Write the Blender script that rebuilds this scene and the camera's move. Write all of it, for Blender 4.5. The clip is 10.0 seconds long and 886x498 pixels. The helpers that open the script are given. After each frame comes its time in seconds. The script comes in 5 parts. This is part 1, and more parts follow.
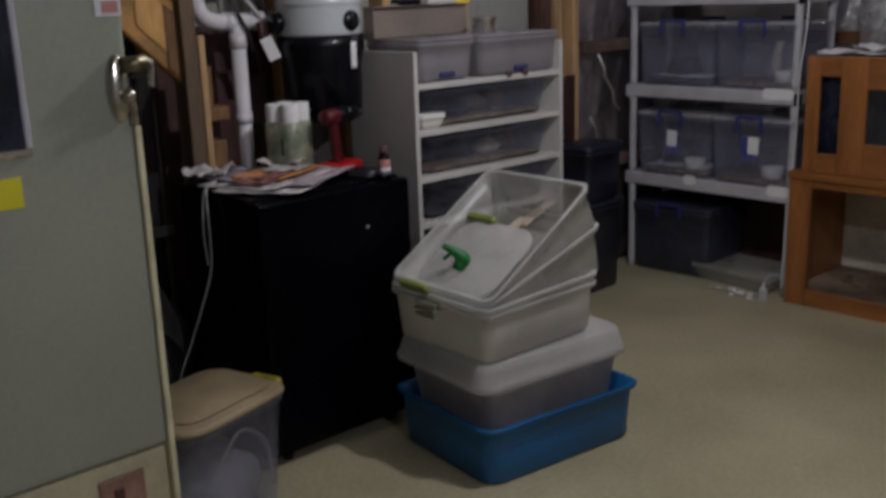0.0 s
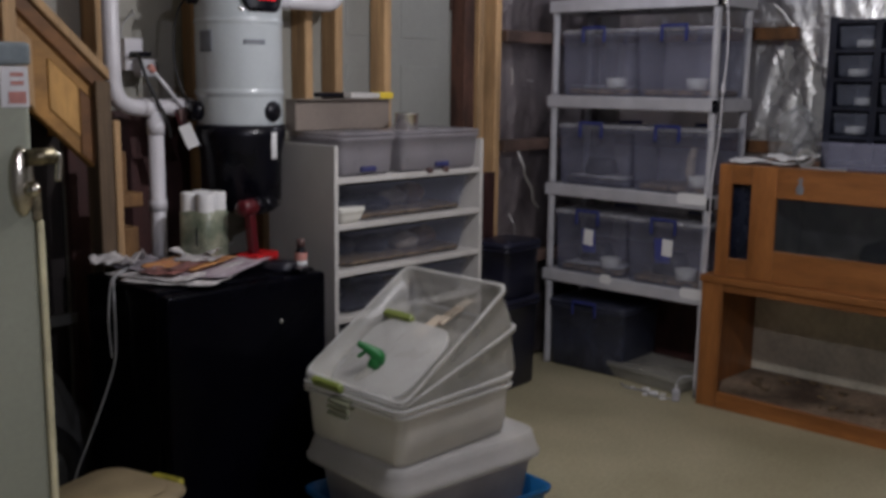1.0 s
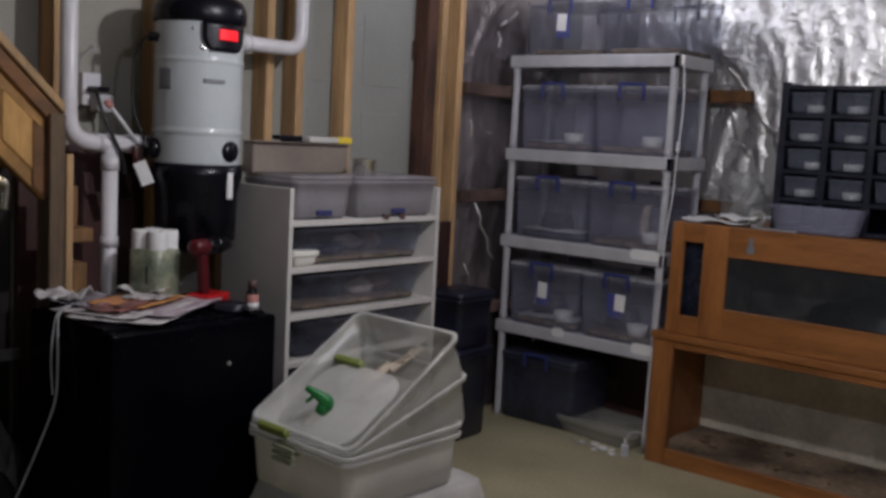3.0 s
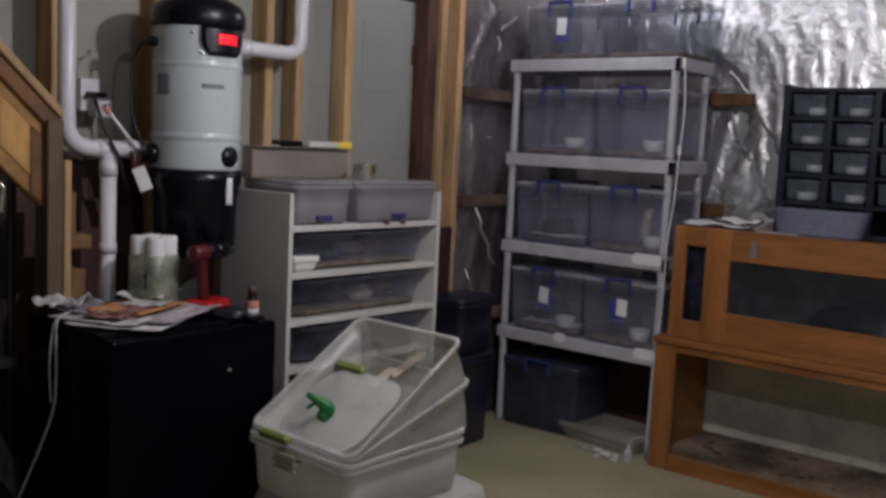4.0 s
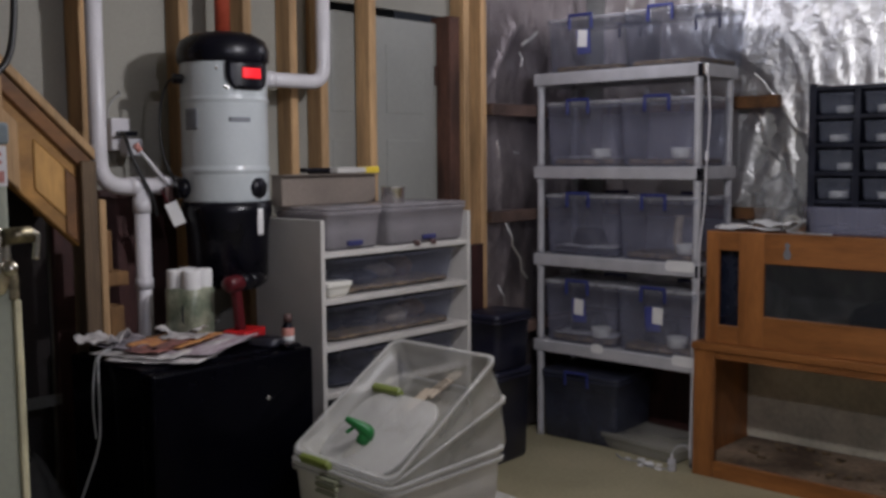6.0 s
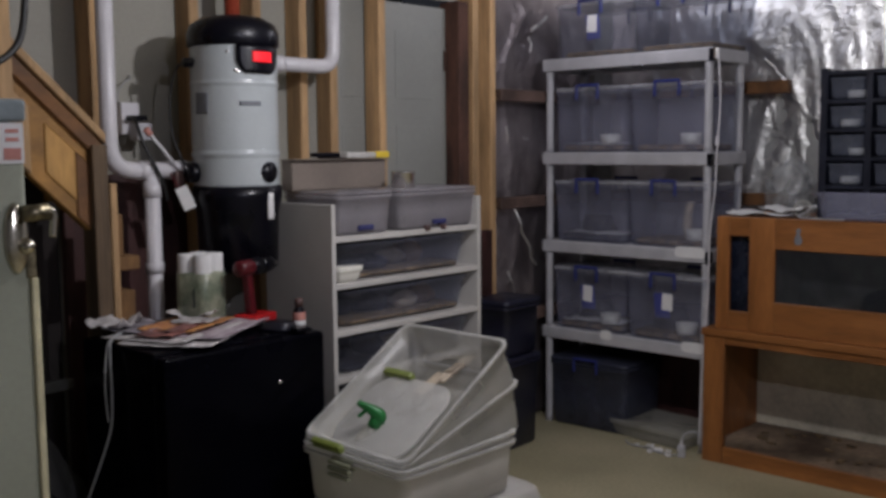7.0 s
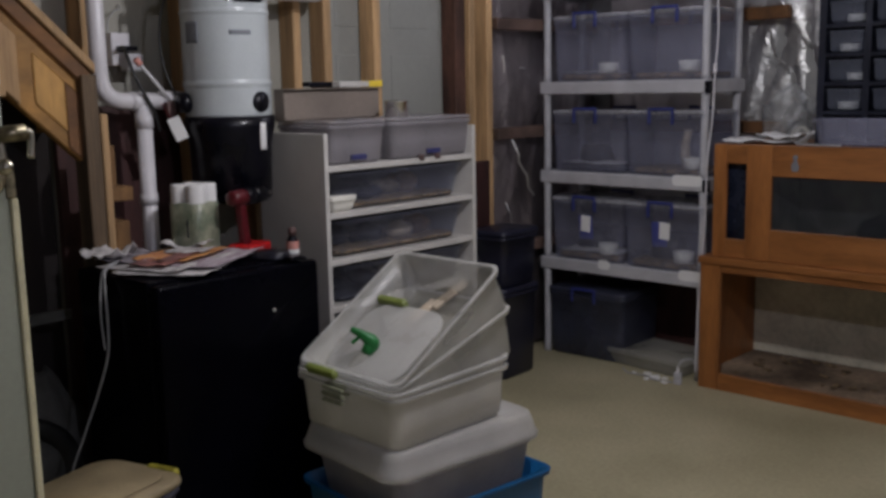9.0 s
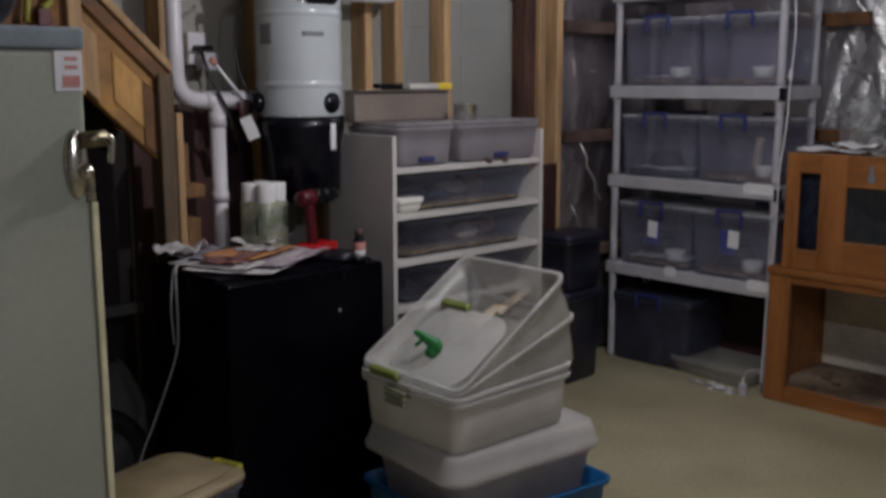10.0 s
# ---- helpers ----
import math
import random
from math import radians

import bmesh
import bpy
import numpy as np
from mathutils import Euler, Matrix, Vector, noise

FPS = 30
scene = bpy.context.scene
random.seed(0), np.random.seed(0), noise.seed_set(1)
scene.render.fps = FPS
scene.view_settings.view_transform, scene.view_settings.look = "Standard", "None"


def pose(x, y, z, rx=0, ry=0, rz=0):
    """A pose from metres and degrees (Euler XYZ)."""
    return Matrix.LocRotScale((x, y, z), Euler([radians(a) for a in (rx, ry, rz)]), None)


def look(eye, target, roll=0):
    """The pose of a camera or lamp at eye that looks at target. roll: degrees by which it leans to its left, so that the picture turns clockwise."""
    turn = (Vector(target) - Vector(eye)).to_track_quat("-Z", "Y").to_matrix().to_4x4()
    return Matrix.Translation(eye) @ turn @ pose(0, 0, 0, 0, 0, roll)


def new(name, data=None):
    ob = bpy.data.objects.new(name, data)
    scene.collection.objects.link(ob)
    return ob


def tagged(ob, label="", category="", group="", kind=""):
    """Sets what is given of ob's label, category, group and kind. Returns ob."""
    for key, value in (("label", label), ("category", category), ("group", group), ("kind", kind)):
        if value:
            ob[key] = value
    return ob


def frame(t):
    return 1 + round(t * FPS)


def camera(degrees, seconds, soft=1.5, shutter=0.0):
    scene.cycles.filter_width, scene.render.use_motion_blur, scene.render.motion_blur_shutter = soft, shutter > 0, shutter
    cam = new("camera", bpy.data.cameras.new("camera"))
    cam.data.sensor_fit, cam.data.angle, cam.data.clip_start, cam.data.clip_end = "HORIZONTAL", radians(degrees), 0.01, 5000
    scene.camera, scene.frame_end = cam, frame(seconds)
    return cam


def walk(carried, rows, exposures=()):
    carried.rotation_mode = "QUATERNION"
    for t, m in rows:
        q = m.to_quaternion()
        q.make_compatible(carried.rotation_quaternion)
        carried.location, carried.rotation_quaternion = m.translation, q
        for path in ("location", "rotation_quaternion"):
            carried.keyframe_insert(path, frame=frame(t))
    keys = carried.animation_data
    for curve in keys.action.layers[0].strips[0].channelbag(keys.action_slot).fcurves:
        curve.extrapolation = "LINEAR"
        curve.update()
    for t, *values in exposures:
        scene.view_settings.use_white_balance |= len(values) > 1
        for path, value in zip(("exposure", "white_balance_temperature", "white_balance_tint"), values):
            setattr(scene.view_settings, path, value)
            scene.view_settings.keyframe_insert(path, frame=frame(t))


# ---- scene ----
cam = camera(47.8, 10.0, soft=3.2, shutter=0.5)
PATH = [
    (0, (0.669, 0.689, 1.399), (-0.765, 1.993, 0.906), -2.0),
    (0.5, (0.65, 0.701, 1.401), (-0.746, 2.078, 1.009), -1.0),
    (1, (0.636, 0.722, 1.429), (-0.705, 2.169, 1.1), 0.7),
    (1.5, (0.653, 0.729, 1.464), (-0.66, 2.215, 1.199), 0.7),
    (2, (0.637, 0.739, 1.442), (-0.643, 2.246, 1.14), 1.0),
    (2.5, (0.661, 0.743, 1.441), (-0.661, 2.228, 1.23), 2.9),
    (2.7, (0.651, 0.73, 1.427), (-0.645, 2.239, 1.214), 3.0),
    (3.8, (0.622, 0.74, 1.408), (-0.661, 2.256, 1.167), 2.9),
    (4, (0.617, 0.745, 1.405), (-0.671, 2.261, 1.194), 2.7),
    (4.5, (0.629, 0.75, 1.395), (-0.666, 2.259, 1.186), 0.9),
    (5, (0.641, 0.738, 1.41), (-0.69, 2.219, 1.213), -0.6),
    (6.3, (0.646, 0.742, 1.423), (-0.7, 2.211, 1.241), -0.4),
    (6.5, (0.634, 0.742, 1.423), (-0.694, 2.225, 1.227), -0.5),
    (7, (0.624, 0.731, 1.402), (-0.726, 2.194, 1.2), -0.5),
    (7.5, (0.639, 0.742, 1.438), (-0.754, 2.157, 1.193), -0.9),
    (8, (0.644, 0.737, 1.417), (-0.744, 2.154, 1.163), -0.6),
    (8.5, (0.652, 0.75, 1.405), (-0.724, 2.17, 1.103), -0.6),
    (9, (0.666, 0.756, 1.369), (-0.685, 2.195, 1.045), -1.1),
    (9.5, (0.641, 0.748, 1.37), (-0.781, 2.099, 0.981), -0.7),
    (10, (0.661, 0.75, 1.398), (-0.778, 2.099, 1.066), -0.1),
]
walk(cam, [(t, look(eye, target, roll)) for t, eye, target, roll in PATH],
     exposures=[(0.0, -0.22), (0.5, -0.12), (1.0, 0.0), (9.5, 0.0), (10.0, -0.08)])

# ---- world and lamps ----
world = bpy.data.worlds.new("world")
scene.world = world
world.use_nodes = True
world.node_tree.nodes["Background"].inputs["Color"].default_value = (0.55, 0.6, 0.75, 1)
world.node_tree.nodes["Background"].inputs["Strength"].default_value = 0.027


def lamp(name, place, watts, size, colour):
    data = bpy.data.lights.new(name, "POINT")
    data.energy, data.shadow_soft_size, data.color = watts, size, colour
    ob = new(name, data)
    ob.location = place
    return ob


LIGHT = (0.91, 0.90, 0.97)
lamp("bulb_light_near", (-0.62, 2.84, 2.15), 54, 0.035, LIGHT)
# added fill that brightens the foil and top totes, no known bulb
lamp("foil_fill_light", (-1.78, 4.46, 2.27), 5.5, 0.035, (0.88, 0.89, 1.06))
lamp("bulb_light_back", (1.5, 1.5, 2.25), 38, 0.035, (0.88, 0.88, 1.10))


# ---- materials ----
def mat(name, colour, rough=0.6, metal=0.0, var=0.15, scale=8.0, grain=120.0, bump=0.1, stretch=(1, 1, 1), clear=0.0, spec=0.5,
        second=None, rvar=0.15, rand=0.0, milk=0.0):
    """A surface with stains at a large scale and grain at a fine one. clear: the share of light that goes straight through; milk: the share that is scattered through."""
    m = bpy.data.materials.new(name)
    m.use_nodes = True
    nt = m.node_tree
    n, ln = nt.nodes, nt.links
    b = n["Principled BSDF"]
    tc = n.new("ShaderNodeTexCoord")
    mp = n.new("ShaderNodeMapping")
    mp.inputs["Scale"].default_value = stretch
    ln.new(tc.outputs["Object"], mp.inputs["Vector"])
    big = n.new("ShaderNodeTexNoise")
    big.inputs["Scale"].default_value, big.inputs["Detail"].default_value = scale, 5
    fine = n.new("ShaderNodeTexNoise")
    fine.inputs["Scale"].default_value, fine.inputs["Detail"].default_value = grain, 3
    ln.new(mp.outputs["Vector"], big.inputs["Vector"])
    ln.new(mp.outputs["Vector"], fine.inputs["Vector"])
    ramp = n.new("ShaderNodeValToRGB")
    c = Vector(colour)
    d = Vector(second) if second else c * (1 - 2 * var)
    ramp.color_ramp.elements[0].position, ramp.color_ramp.elements[1].position = 0.33, 0.68
    ramp.color_ramp.elements[0].color = (*d, 1)
    ramp.color_ramp.elements[1].color = (*(c * (1 + var * 0.6)), 1)
    ln.new(big.outputs["Fac"], ramp.inputs["Fac"])
    mix = n.new("ShaderNodeMixRGB")
    mix.blend_type = "OVERLAY"
    mix.inputs["Fac"].default_value = min(1.0, var * 1.6)
    ln.new(ramp.outputs["Color"], mix.inputs["Color1"])
    ln.new(fine.outputs["Fac"], mix.inputs["Color2"])
    out = mix.outputs["Color"]
    if rand:
        oi = n.new("ShaderNodeObjectInfo")
        mr = n.new("ShaderNodeMapRange")
        mr.inputs["To Min"].default_value, mr.inputs["To Max"].default_value = 1 - rand, 1 + rand
        ln.new(oi.outputs["Random"], mr.inputs["Value"])
        hs = n.new("ShaderNodeHueSaturation")
        ln.new(mr.outputs["Result"], hs.inputs["Value"])
        ln.new(out, hs.inputs["Color"])
        out = hs.outputs["Color"]
    ln.new(out, b.inputs["Base Color"])
    rr_ = n.new("ShaderNodeMapRange")
    rr_.inputs["To Min"].default_value, rr_.inputs["To Max"].default_value = max(0.02, rough - rvar), min(1, rough + rvar)
    ln.new(big.outputs["Fac"], rr_.inputs["Value"])
    ln.new(rr_.outputs["Result"], b.inputs["Roughness"])
    b.inputs["Metallic"].default_value = metal
    b.inputs["Specular IOR Level"].default_value = spec
    if bump:
        bp = n.new("ShaderNodeBump")
        bp.inputs["Strength"].default_value, bp.inputs["Distance"].default_value = bump, 0.004
        ln.new(fine.outputs["Fac"], bp.inputs["Height"])
        ln.new(bp.outputs["Normal"], b.inputs["Normal"])
    surface = b.outputs["BSDF"]
    if milk:
        tl = n.new("ShaderNodeBsdfTranslucent")
        ln.new(out, tl.inputs["Color"])
        mk = n.new("ShaderNodeMixShader")
        mk.inputs["Fac"].default_value = milk
        ln.new(surface, mk.inputs[1])
        ln.new(tl.outputs["BSDF"], mk.inputs[2])
        surface = mk.outputs["Shader"]
        ln.new(surface, n["Material Output"].inputs["Surface"])
    if clear:
        tr = n.new("ShaderNodeBsdfTransparent")
        tr.inputs["Color"].default_value = (0.93, 0.94, 0.96, 1)
        ms = n.new("ShaderNodeMixShader")
        ms.inputs["Fac"].default_value = clear
        ln.new(surface, ms.inputs[1])
        ln.new(tr.outputs["BSDF"], ms.inputs[2])
        ln.new(ms.outputs["Shader"], n["Material Output"].inputs["Surface"])
    return m


def glow(name, colour, strength):
    m = bpy.data.materials.new(name)
    m.use_nodes = True
    b = m.node_tree.nodes["Principled BSDF"]
    b.inputs["Base Color"].default_value = (*colour, 1)
    b.inputs["Emission Color"].default_value = (*colour, 1)
    b.inputs["Emission Strength"].default_value = strength
    return m


CONCRETE = mat("concrete", (0.40, 0.36, 0.235), 0.55, var=0.16, scale=1.6, grain=60, bump=0.15, second=(0.30, 0.27, 0.165))
BLOCKWALL = mat("painted_block", (0.42, 0.42, 0.41), 0.8, var=0.12, scale=2, grain=40)
CEILING = mat("ceiling_boards", (0.40, 0.38, 0.35), 0.8, var=0.1, scale=2, grain=40, stretch=(1, 6, 1))
DRYWALL = mat("drywall", (0.315, 0.305, 0.262), 0.85, var=0.06, scale=2, grain=80)
DOORPAINT = mat("door_paint", (0.305, 0.31, 0.285), 0.55, var=0.05, scale=3, grain=60)
STUDWOOD = mat("stud_pine", (0.47, 0.295, 0.145), 0.75, var=0.22, scale=3, grain=26, stretch=(6, 6, 0.5), bump=0.2, rand=0.18)
STAIRWOOD = mat("stair_plywood", (0.44, 0.225, 0.06), 0.7, var=0.28, scale=3.5, grain=22, stretch=(2, 1, 1.5), bump=0.2, rand=0.12)
# brown of dark boards, also the colour of shadows on the stringer
DARKSTAIR = mat("dark_pine_and_shade", (0.17, 0.075, 0.025), 0.7, var=0.25, scale=4, grain=24, stretch=(3, 1, 2))
PLYLIT = mat("lit_plywood", (0.52, 0.29, 0.09), 0.7, var=0.2, scale=3.5, grain=22, stretch=(2, 3, 0.7))
DUSTY = mat("dusty_dark_board", (0.27, 0.20, 0.135), 0.85, var=0.4, scale=3.2, grain=40, second=(0.035, 0.02, 0.012))
RACKBLACK = mat("navy_black_plastic", (0.006, 0.008, 0.018), 0.35, var=0.2, scale=9, bump=0.03)
DARKSHADE = mat("under_stair_shade", (0.012, 0.007, 0.006), 0.8, var=0.3, scale=4)
MAROON = mat("maroon_board", (0.055, 0.018, 0.016), 0.6, var=0.3, scale=3, grain=30, stretch=(4, 4, 1))
NAVYTOTE = mat("navy_tote_plastic", (0.012, 0.013, 0.03), 0.4, var=0.2)
DARKWOOD = mat("dark_old_wood", (0.10, 0.045, 0.03), 0.8, var=0.3, scale=4, grain=30, stretch=(4, 4, 1))
ORANGEWOOD = mat("varnished_oak", (0.275, 0.104, 0.027), 0.42, var=0.2, second=(0.19, 0.07, 0.018), scale=2.6, grain=18, stretch=(1.0, 5, 7), bump=0.15, rand=0.10)
ORANGEWOODV = mat("varnished_oak_upright", (0.275, 0.104, 0.027), 0.42, var=0.2, second=(0.19, 0.07, 0.018), scale=2.6, grain=18, stretch=(7, 5, 1.0), bump=0.15, rand=0.10)
CABINSIDE = mat("cabinet_inside", (0.62, 0.57, 0.44), 0.7, var=0.2, scale=4, grain=40)
DARKGLASSIN = mat("terrarium_inside", (0.38, 0.40, 0.35), 0.6, var=0.3, scale=5)
PVC = mat("white_pvc", (0.66, 0.64, 0.66), 0.35, var=0.05, scale=9)
VACGREY = mat("vacuum_enamel", (0.475, 0.51, 0.52), 0.2, var=0.04, scale=6, bump=0.02)
BLACKPL = mat("black_plastic", (0.003, 0.003, 0.007), 0.3, var=0.2, scale=9, bump=0.03, spec=0.3)
BLACKGLOSS = mat("black_cabinet_gloss", (0.0012, 0.0012, 0.003), 0.24, var=0.25, scale=3, grain=26, bump=0.12, spec=0.06)
REDGLOW = glow("red_display", (0.9, 0.01, 0.02), 0.55)
REDPL = mat("red_plastic", (0.09, 0.004, 0.009), 0.4, var=0.1)
REDPAINT = mat("red_painted_pipe", (0.42, 0.07, 0.035), 0.5, var=0.15)
MELAMINE = mat("white_melamine", (0.53, 0.51, 0.48), 0.4, var=0.06, scale=5, bump=0.02)
RESIN = mat("grey_resin", (0.46, 0.455, 0.475), 0.5, var=0.08, scale=10, grain=200)
CLEARPL = mat("clear_plastic", (0.48, 0.48, 0.62), 0.22, var=0.10, scale=5, grain=30, bump=0.04, clear=0.83)
FROSTLOW = mat("dense_frosted_plastic", (0.91, 0.885, 0.825), 0.22, var=0.06, scale=5, grain=30, bump=0.06, clear=0.4, spec=0.4, milk=0.42)
TOPCLEAR = mat("very_clear_plastic", (0.42, 0.42, 0.50), 0.15, var=0.10, scale=5, grain=30, bump=0.04, clear=0.915)
FROSTPL = mat("frosted_plastic", (0.90, 0.87, 0.78), 0.2, var=0.08, scale=5, grain=30, bump=0.08, clear=0.68, spec=0.4, milk=0.5)
WHITEBAG = mat("milky_white_plastic", (0.92, 0.90, 0.85), 0.3, var=0.06, scale=6, grain=24, bump=0.25, clear=0.66, milk=0.25)
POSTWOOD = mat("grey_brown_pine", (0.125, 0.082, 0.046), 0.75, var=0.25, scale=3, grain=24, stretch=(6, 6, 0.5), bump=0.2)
# pine with shade already mixed into its brown, for the stair blocks
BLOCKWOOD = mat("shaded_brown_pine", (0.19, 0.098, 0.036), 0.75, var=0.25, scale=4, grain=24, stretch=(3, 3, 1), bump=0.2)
CLOTHGREY = mat("grey_cloth", (0.085, 0.085, 0.08), 0.9, var=0.2, scale=9, grain=150, bump=0.4)
RUBBER = mat("black_rubber", (0.01, 0.01, 0.01), 0.6, var=0.2, scale=20)
PURPLEPR = mat("violet_print", (0.43, 0.38, 0.41), 0.85, var=0.3, scale=18, second=(0.22, 0.15, 0.18), stretch=(2.5, 0.6, 1))
RIMPL = mat("plastic_rim", (0.86, 0.84, 0.80), 0.15, var=0.1, scale=12, bump=0.02, clear=0.62, milk=0.3)
TOTELID = mat("clear_lid_edge", (0.62, 0.62, 0.66), 0.2, var=0.15, scale=9, grain=40, bump=0.04, clear=0.6)
PADBLUE = mat("faded_blue_pad", (0.05, 0.055, 0.19), 0.45, var=0.1, clear=0.25)
STICKWOOD = mat("pale_bare_wood", (0.60, 0.50, 0.38), 0.8, var=0.15, scale=8, grain=60, stretch=(6, 1, 6), clear=0.2)
REDBRIGHT = mat("bright_red_plastic", (0.50, 0.010, 0.014), 0.35, var=0.1)
INKGREY = mat("grey_ink", (0.16, 0.17, 0.19), 0.5, var=0.1)
LATCHLIME = mat("lime_latch", (0.19, 0.235, 0.05), 0.45, var=0.1)
MILKTOTE = mat("milky_tote_plastic", (0.56, 0.525, 0.55), 0.3, var=0.06, scale=6, clear=0.55, milk=0.4)
RACKTUB = mat("rack_tub_plastic", (0.32, 0.33, 0.43), 0.25, var=0.3, scale=3, clear=0.84)
OLIVEDULL = mat("dull_olive_latch", (0.26, 0.27, 0.18), 0.45, var=0.1, clear=0.3)
LIDPL = mat("milky_lid", (0.80, 0.78, 0.74), 0.38, var=0.07, scale=5, grain=34, bump=0.2, clear=0.42, milk=0.4)
DRAWERPL = mat("tub_plastic", (0.24, 0.26, 0.33), 0.25, var=0.2, scale=5, clear=0.78)
BLUEPL = mat("blue_plastic", (0.025, 0.035, 0.17), 0.4, var=0.1)
BLUETOTE = mat("blue_tote_plastic", (0.004, 0.105, 0.28), 0.4, var=0.12, scale=6)
GREENPL = mat("green_latch", (0.010, 0.15, 0.03), 0.4, var=0.1)
GREYTOTE = mat("grey_tote_plastic", (0.60, 0.56, 0.56), 0.35, var=0.08, clear=0.4, milk=0.4)
CUPWHITE = mat("white_cup", (0.75, 0.73, 0.66), 0.5, var=0.05)
PAPERW = mat("white_paper", (0.74, 0.73, 0.72), 0.8, var=0.06)
LABELBLUE = mat("label_print", (0.05, 0.06, 0.24), 0.8, var=0.1)
SUBSTRATE = mat("bark_bedding", (0.22, 0.15, 0.08), 0.9, var=0.4, scale=40, grain=160, bump=0.6)
DARKTHING = mat("dark_hide", (0.02, 0.022, 0.035), 0.6, var=0.3)
CARDBOARD = mat("cardboard", (0.20, 0.165, 0.138), 0.85, var=0.1, scale=4, grain=90)
YELLOWT = mat("yellow_tape", (0.75, 0.55, 0.05), 0.5, var=0.08)
TIN = mat("tin", (0.75, 0.73, 0.70), 0.25, metal=1.0, var=0.05)
BRASS = mat("worn_chrome", (0.62, 0.58, 0.48), 0.2, metal=1.0, var=0.12)
OLDBRASS = mat("tarnished_brass", (0.30, 0.26, 0.17), 0.4, metal=1.0, var=0.3, scale=60)
GREYFILL = mat("grey_contents", (0.30, 0.29, 0.29), 0.6, var=0.1)
FREEZER = mat("freezer_enamel", (0.335, 0.355, 0.275), 0.38, var=0.06, scale=2.2, grain=90, bump=0.03)
FREEZERTOP = mat("freezer_trim", (0.22, 0.26, 0.27), 0.3, var=0.12)
CREAM = mat("cream_gasket", (0.68, 0.63, 0.40), 0.5, var=0.12, scale=14)
MUSTARD = mat("mustard_package", (0.32, 0.28, 0.03), 0.5, var=0.3, scale=30)
YELLOWST = mat("yellow_sticker", (0.75, 0.68, 0.02), 0.5, var=0.06)
VENTBROWN = mat("rusty_brown_plate", (0.40, 0.225, 0.15), 0.7, var=0.25, scale=9)
REDPRINT = mat("red_print", (0.55, 0.24, 0.20), 0.7, var=0.1)
DARKSCREEN = mat("dark_screen", (0.012, 0.016, 0.03), 0.25, var=0.3)
NAVY = mat("navy_print", (0.03, 0.08, 0.16), 0.4, var=0.3)
TANLID = mat("tan_lid", (0.30, 0.235, 0.135), 0.55, var=0.14, scale=7)
NEWS = mat("newsprint", (0.56, 0.53, 0.52), 0.9, var=0.2, scale=14, grain=60)
NEWSOR = mat("orange_print", (0.58, 0.29, 0.09), 0.85, var=0.4, scale=17, grain=45, second=(0.36, 0.14, 0.07), stretch=(0.5, 2.2, 1))
NEWSRED = mat("brown_red_print", (0.27, 0.11, 0.09), 0.85, var=0.4, scale=24, second=(0.10, 0.05, 0.05))
NEWSGR = mat("grey_print", (0.30, 0.27, 0.30), 0.85, var=0.4, scale=30)
PACKGREEN = mat("printed_wrap", (0.29, 0.295, 0.215), 0.35, var=0.3, scale=14, second=(0.09, 0.12, 0.08))
WAND = mat("red_brown_rubber", (0.10, 0.055, 0.05), 0.5, var=0.15)
CABLEW = mat("white_cable", (0.34, 0.34, 0.34), 0.5, var=0.05)
CABLEB = mat("black_cable", (0.012, 0.012, 0.012), 0.5, var=0.1)
BAGPL = mat("black_bag", (0.012, 0.012, 0.02), 0.3, var=0.3, bump=0.2)
CLEARBAG = mat("clear_bag", (0.5, 0.5, 0.48), 0.2, var=0.1, bump=0.2, clear=0.78)
DARKTOTE = mat("shaded_tote_plastic", (0.05, 0.055, 0.085), 0.35, var=0.15, clear=0.25)
BULB = glow("bulb_glass", (1.0, 0.9, 0.75), 6.0)
BATT = mat("insulation_kraft", (0.16, 0.10, 0.08), 0.7, var=0.3, scale=5)
GLASS = mat("window_glass", (0.05, 0.055, 0.06), 0.06, var=0.02, bump=0.0, clear=0.75, rvar=0.03)


def foil_material(name, lo, hi, r0, r1):
    m = bpy.data.materials.new(name)
    m.use_nodes = True
    n, ln = m.node_tree.nodes, m.node_tree.links
    b = n["Principled BSDF"]
    tc = n.new("ShaderNodeTexCoord")
    v = n.new("ShaderNodeTexNoise")
    v.inputs["Scale"].default_value, v.inputs["Detail"].default_value, v.inputs["Distortion"].default_value = 16, 6, 1.6
    w = n.new("ShaderNodeTexNoise")
    w.inputs["Scale"].default_value, w.inputs["Detail"].default_value = 2.2, 3
    ln.new(tc.outputs["Object"], v.inputs["Vector"])
    ln.new(tc.outputs["Object"], w.inputs["Vector"])
    ramp = n.new("ShaderNodeValToRGB")
    ramp.color_ramp.elements[0].position, ramp.color_ramp.elements[1].position = 0.35, 0.7
    ramp.color_ramp.elements[0].color, ramp.color_ramp.elements[1].color = (*lo, 1), (*hi, 1)
    ln.new(w.outputs["Fac"], ramp.inputs["Fac"])
    ln.new(ramp.outputs["Color"], b.inputs["Base Color"])
    b.inputs["Metallic"].default_value = 1.0
    r = n.new("ShaderNodeMapRange")
    r.inputs["To Min"].default_value, r.inputs["To Max"].default_value = r0, r1
    ln.new(w.outputs["Fac"], r.inputs["Value"])
    ln.new(r.outputs["Result"], b.inputs["Roughness"])
    bp = n.new("ShaderNodeBump")
    bp.inputs["Strength"].default_value, bp.inputs["Distance"].default_value = 0.55, 0.013
    ln.new(v.outputs["Fac"], bp.inputs["Height"])
    ln.new(bp.outputs["Normal"], b.inputs["Normal"])
    return m


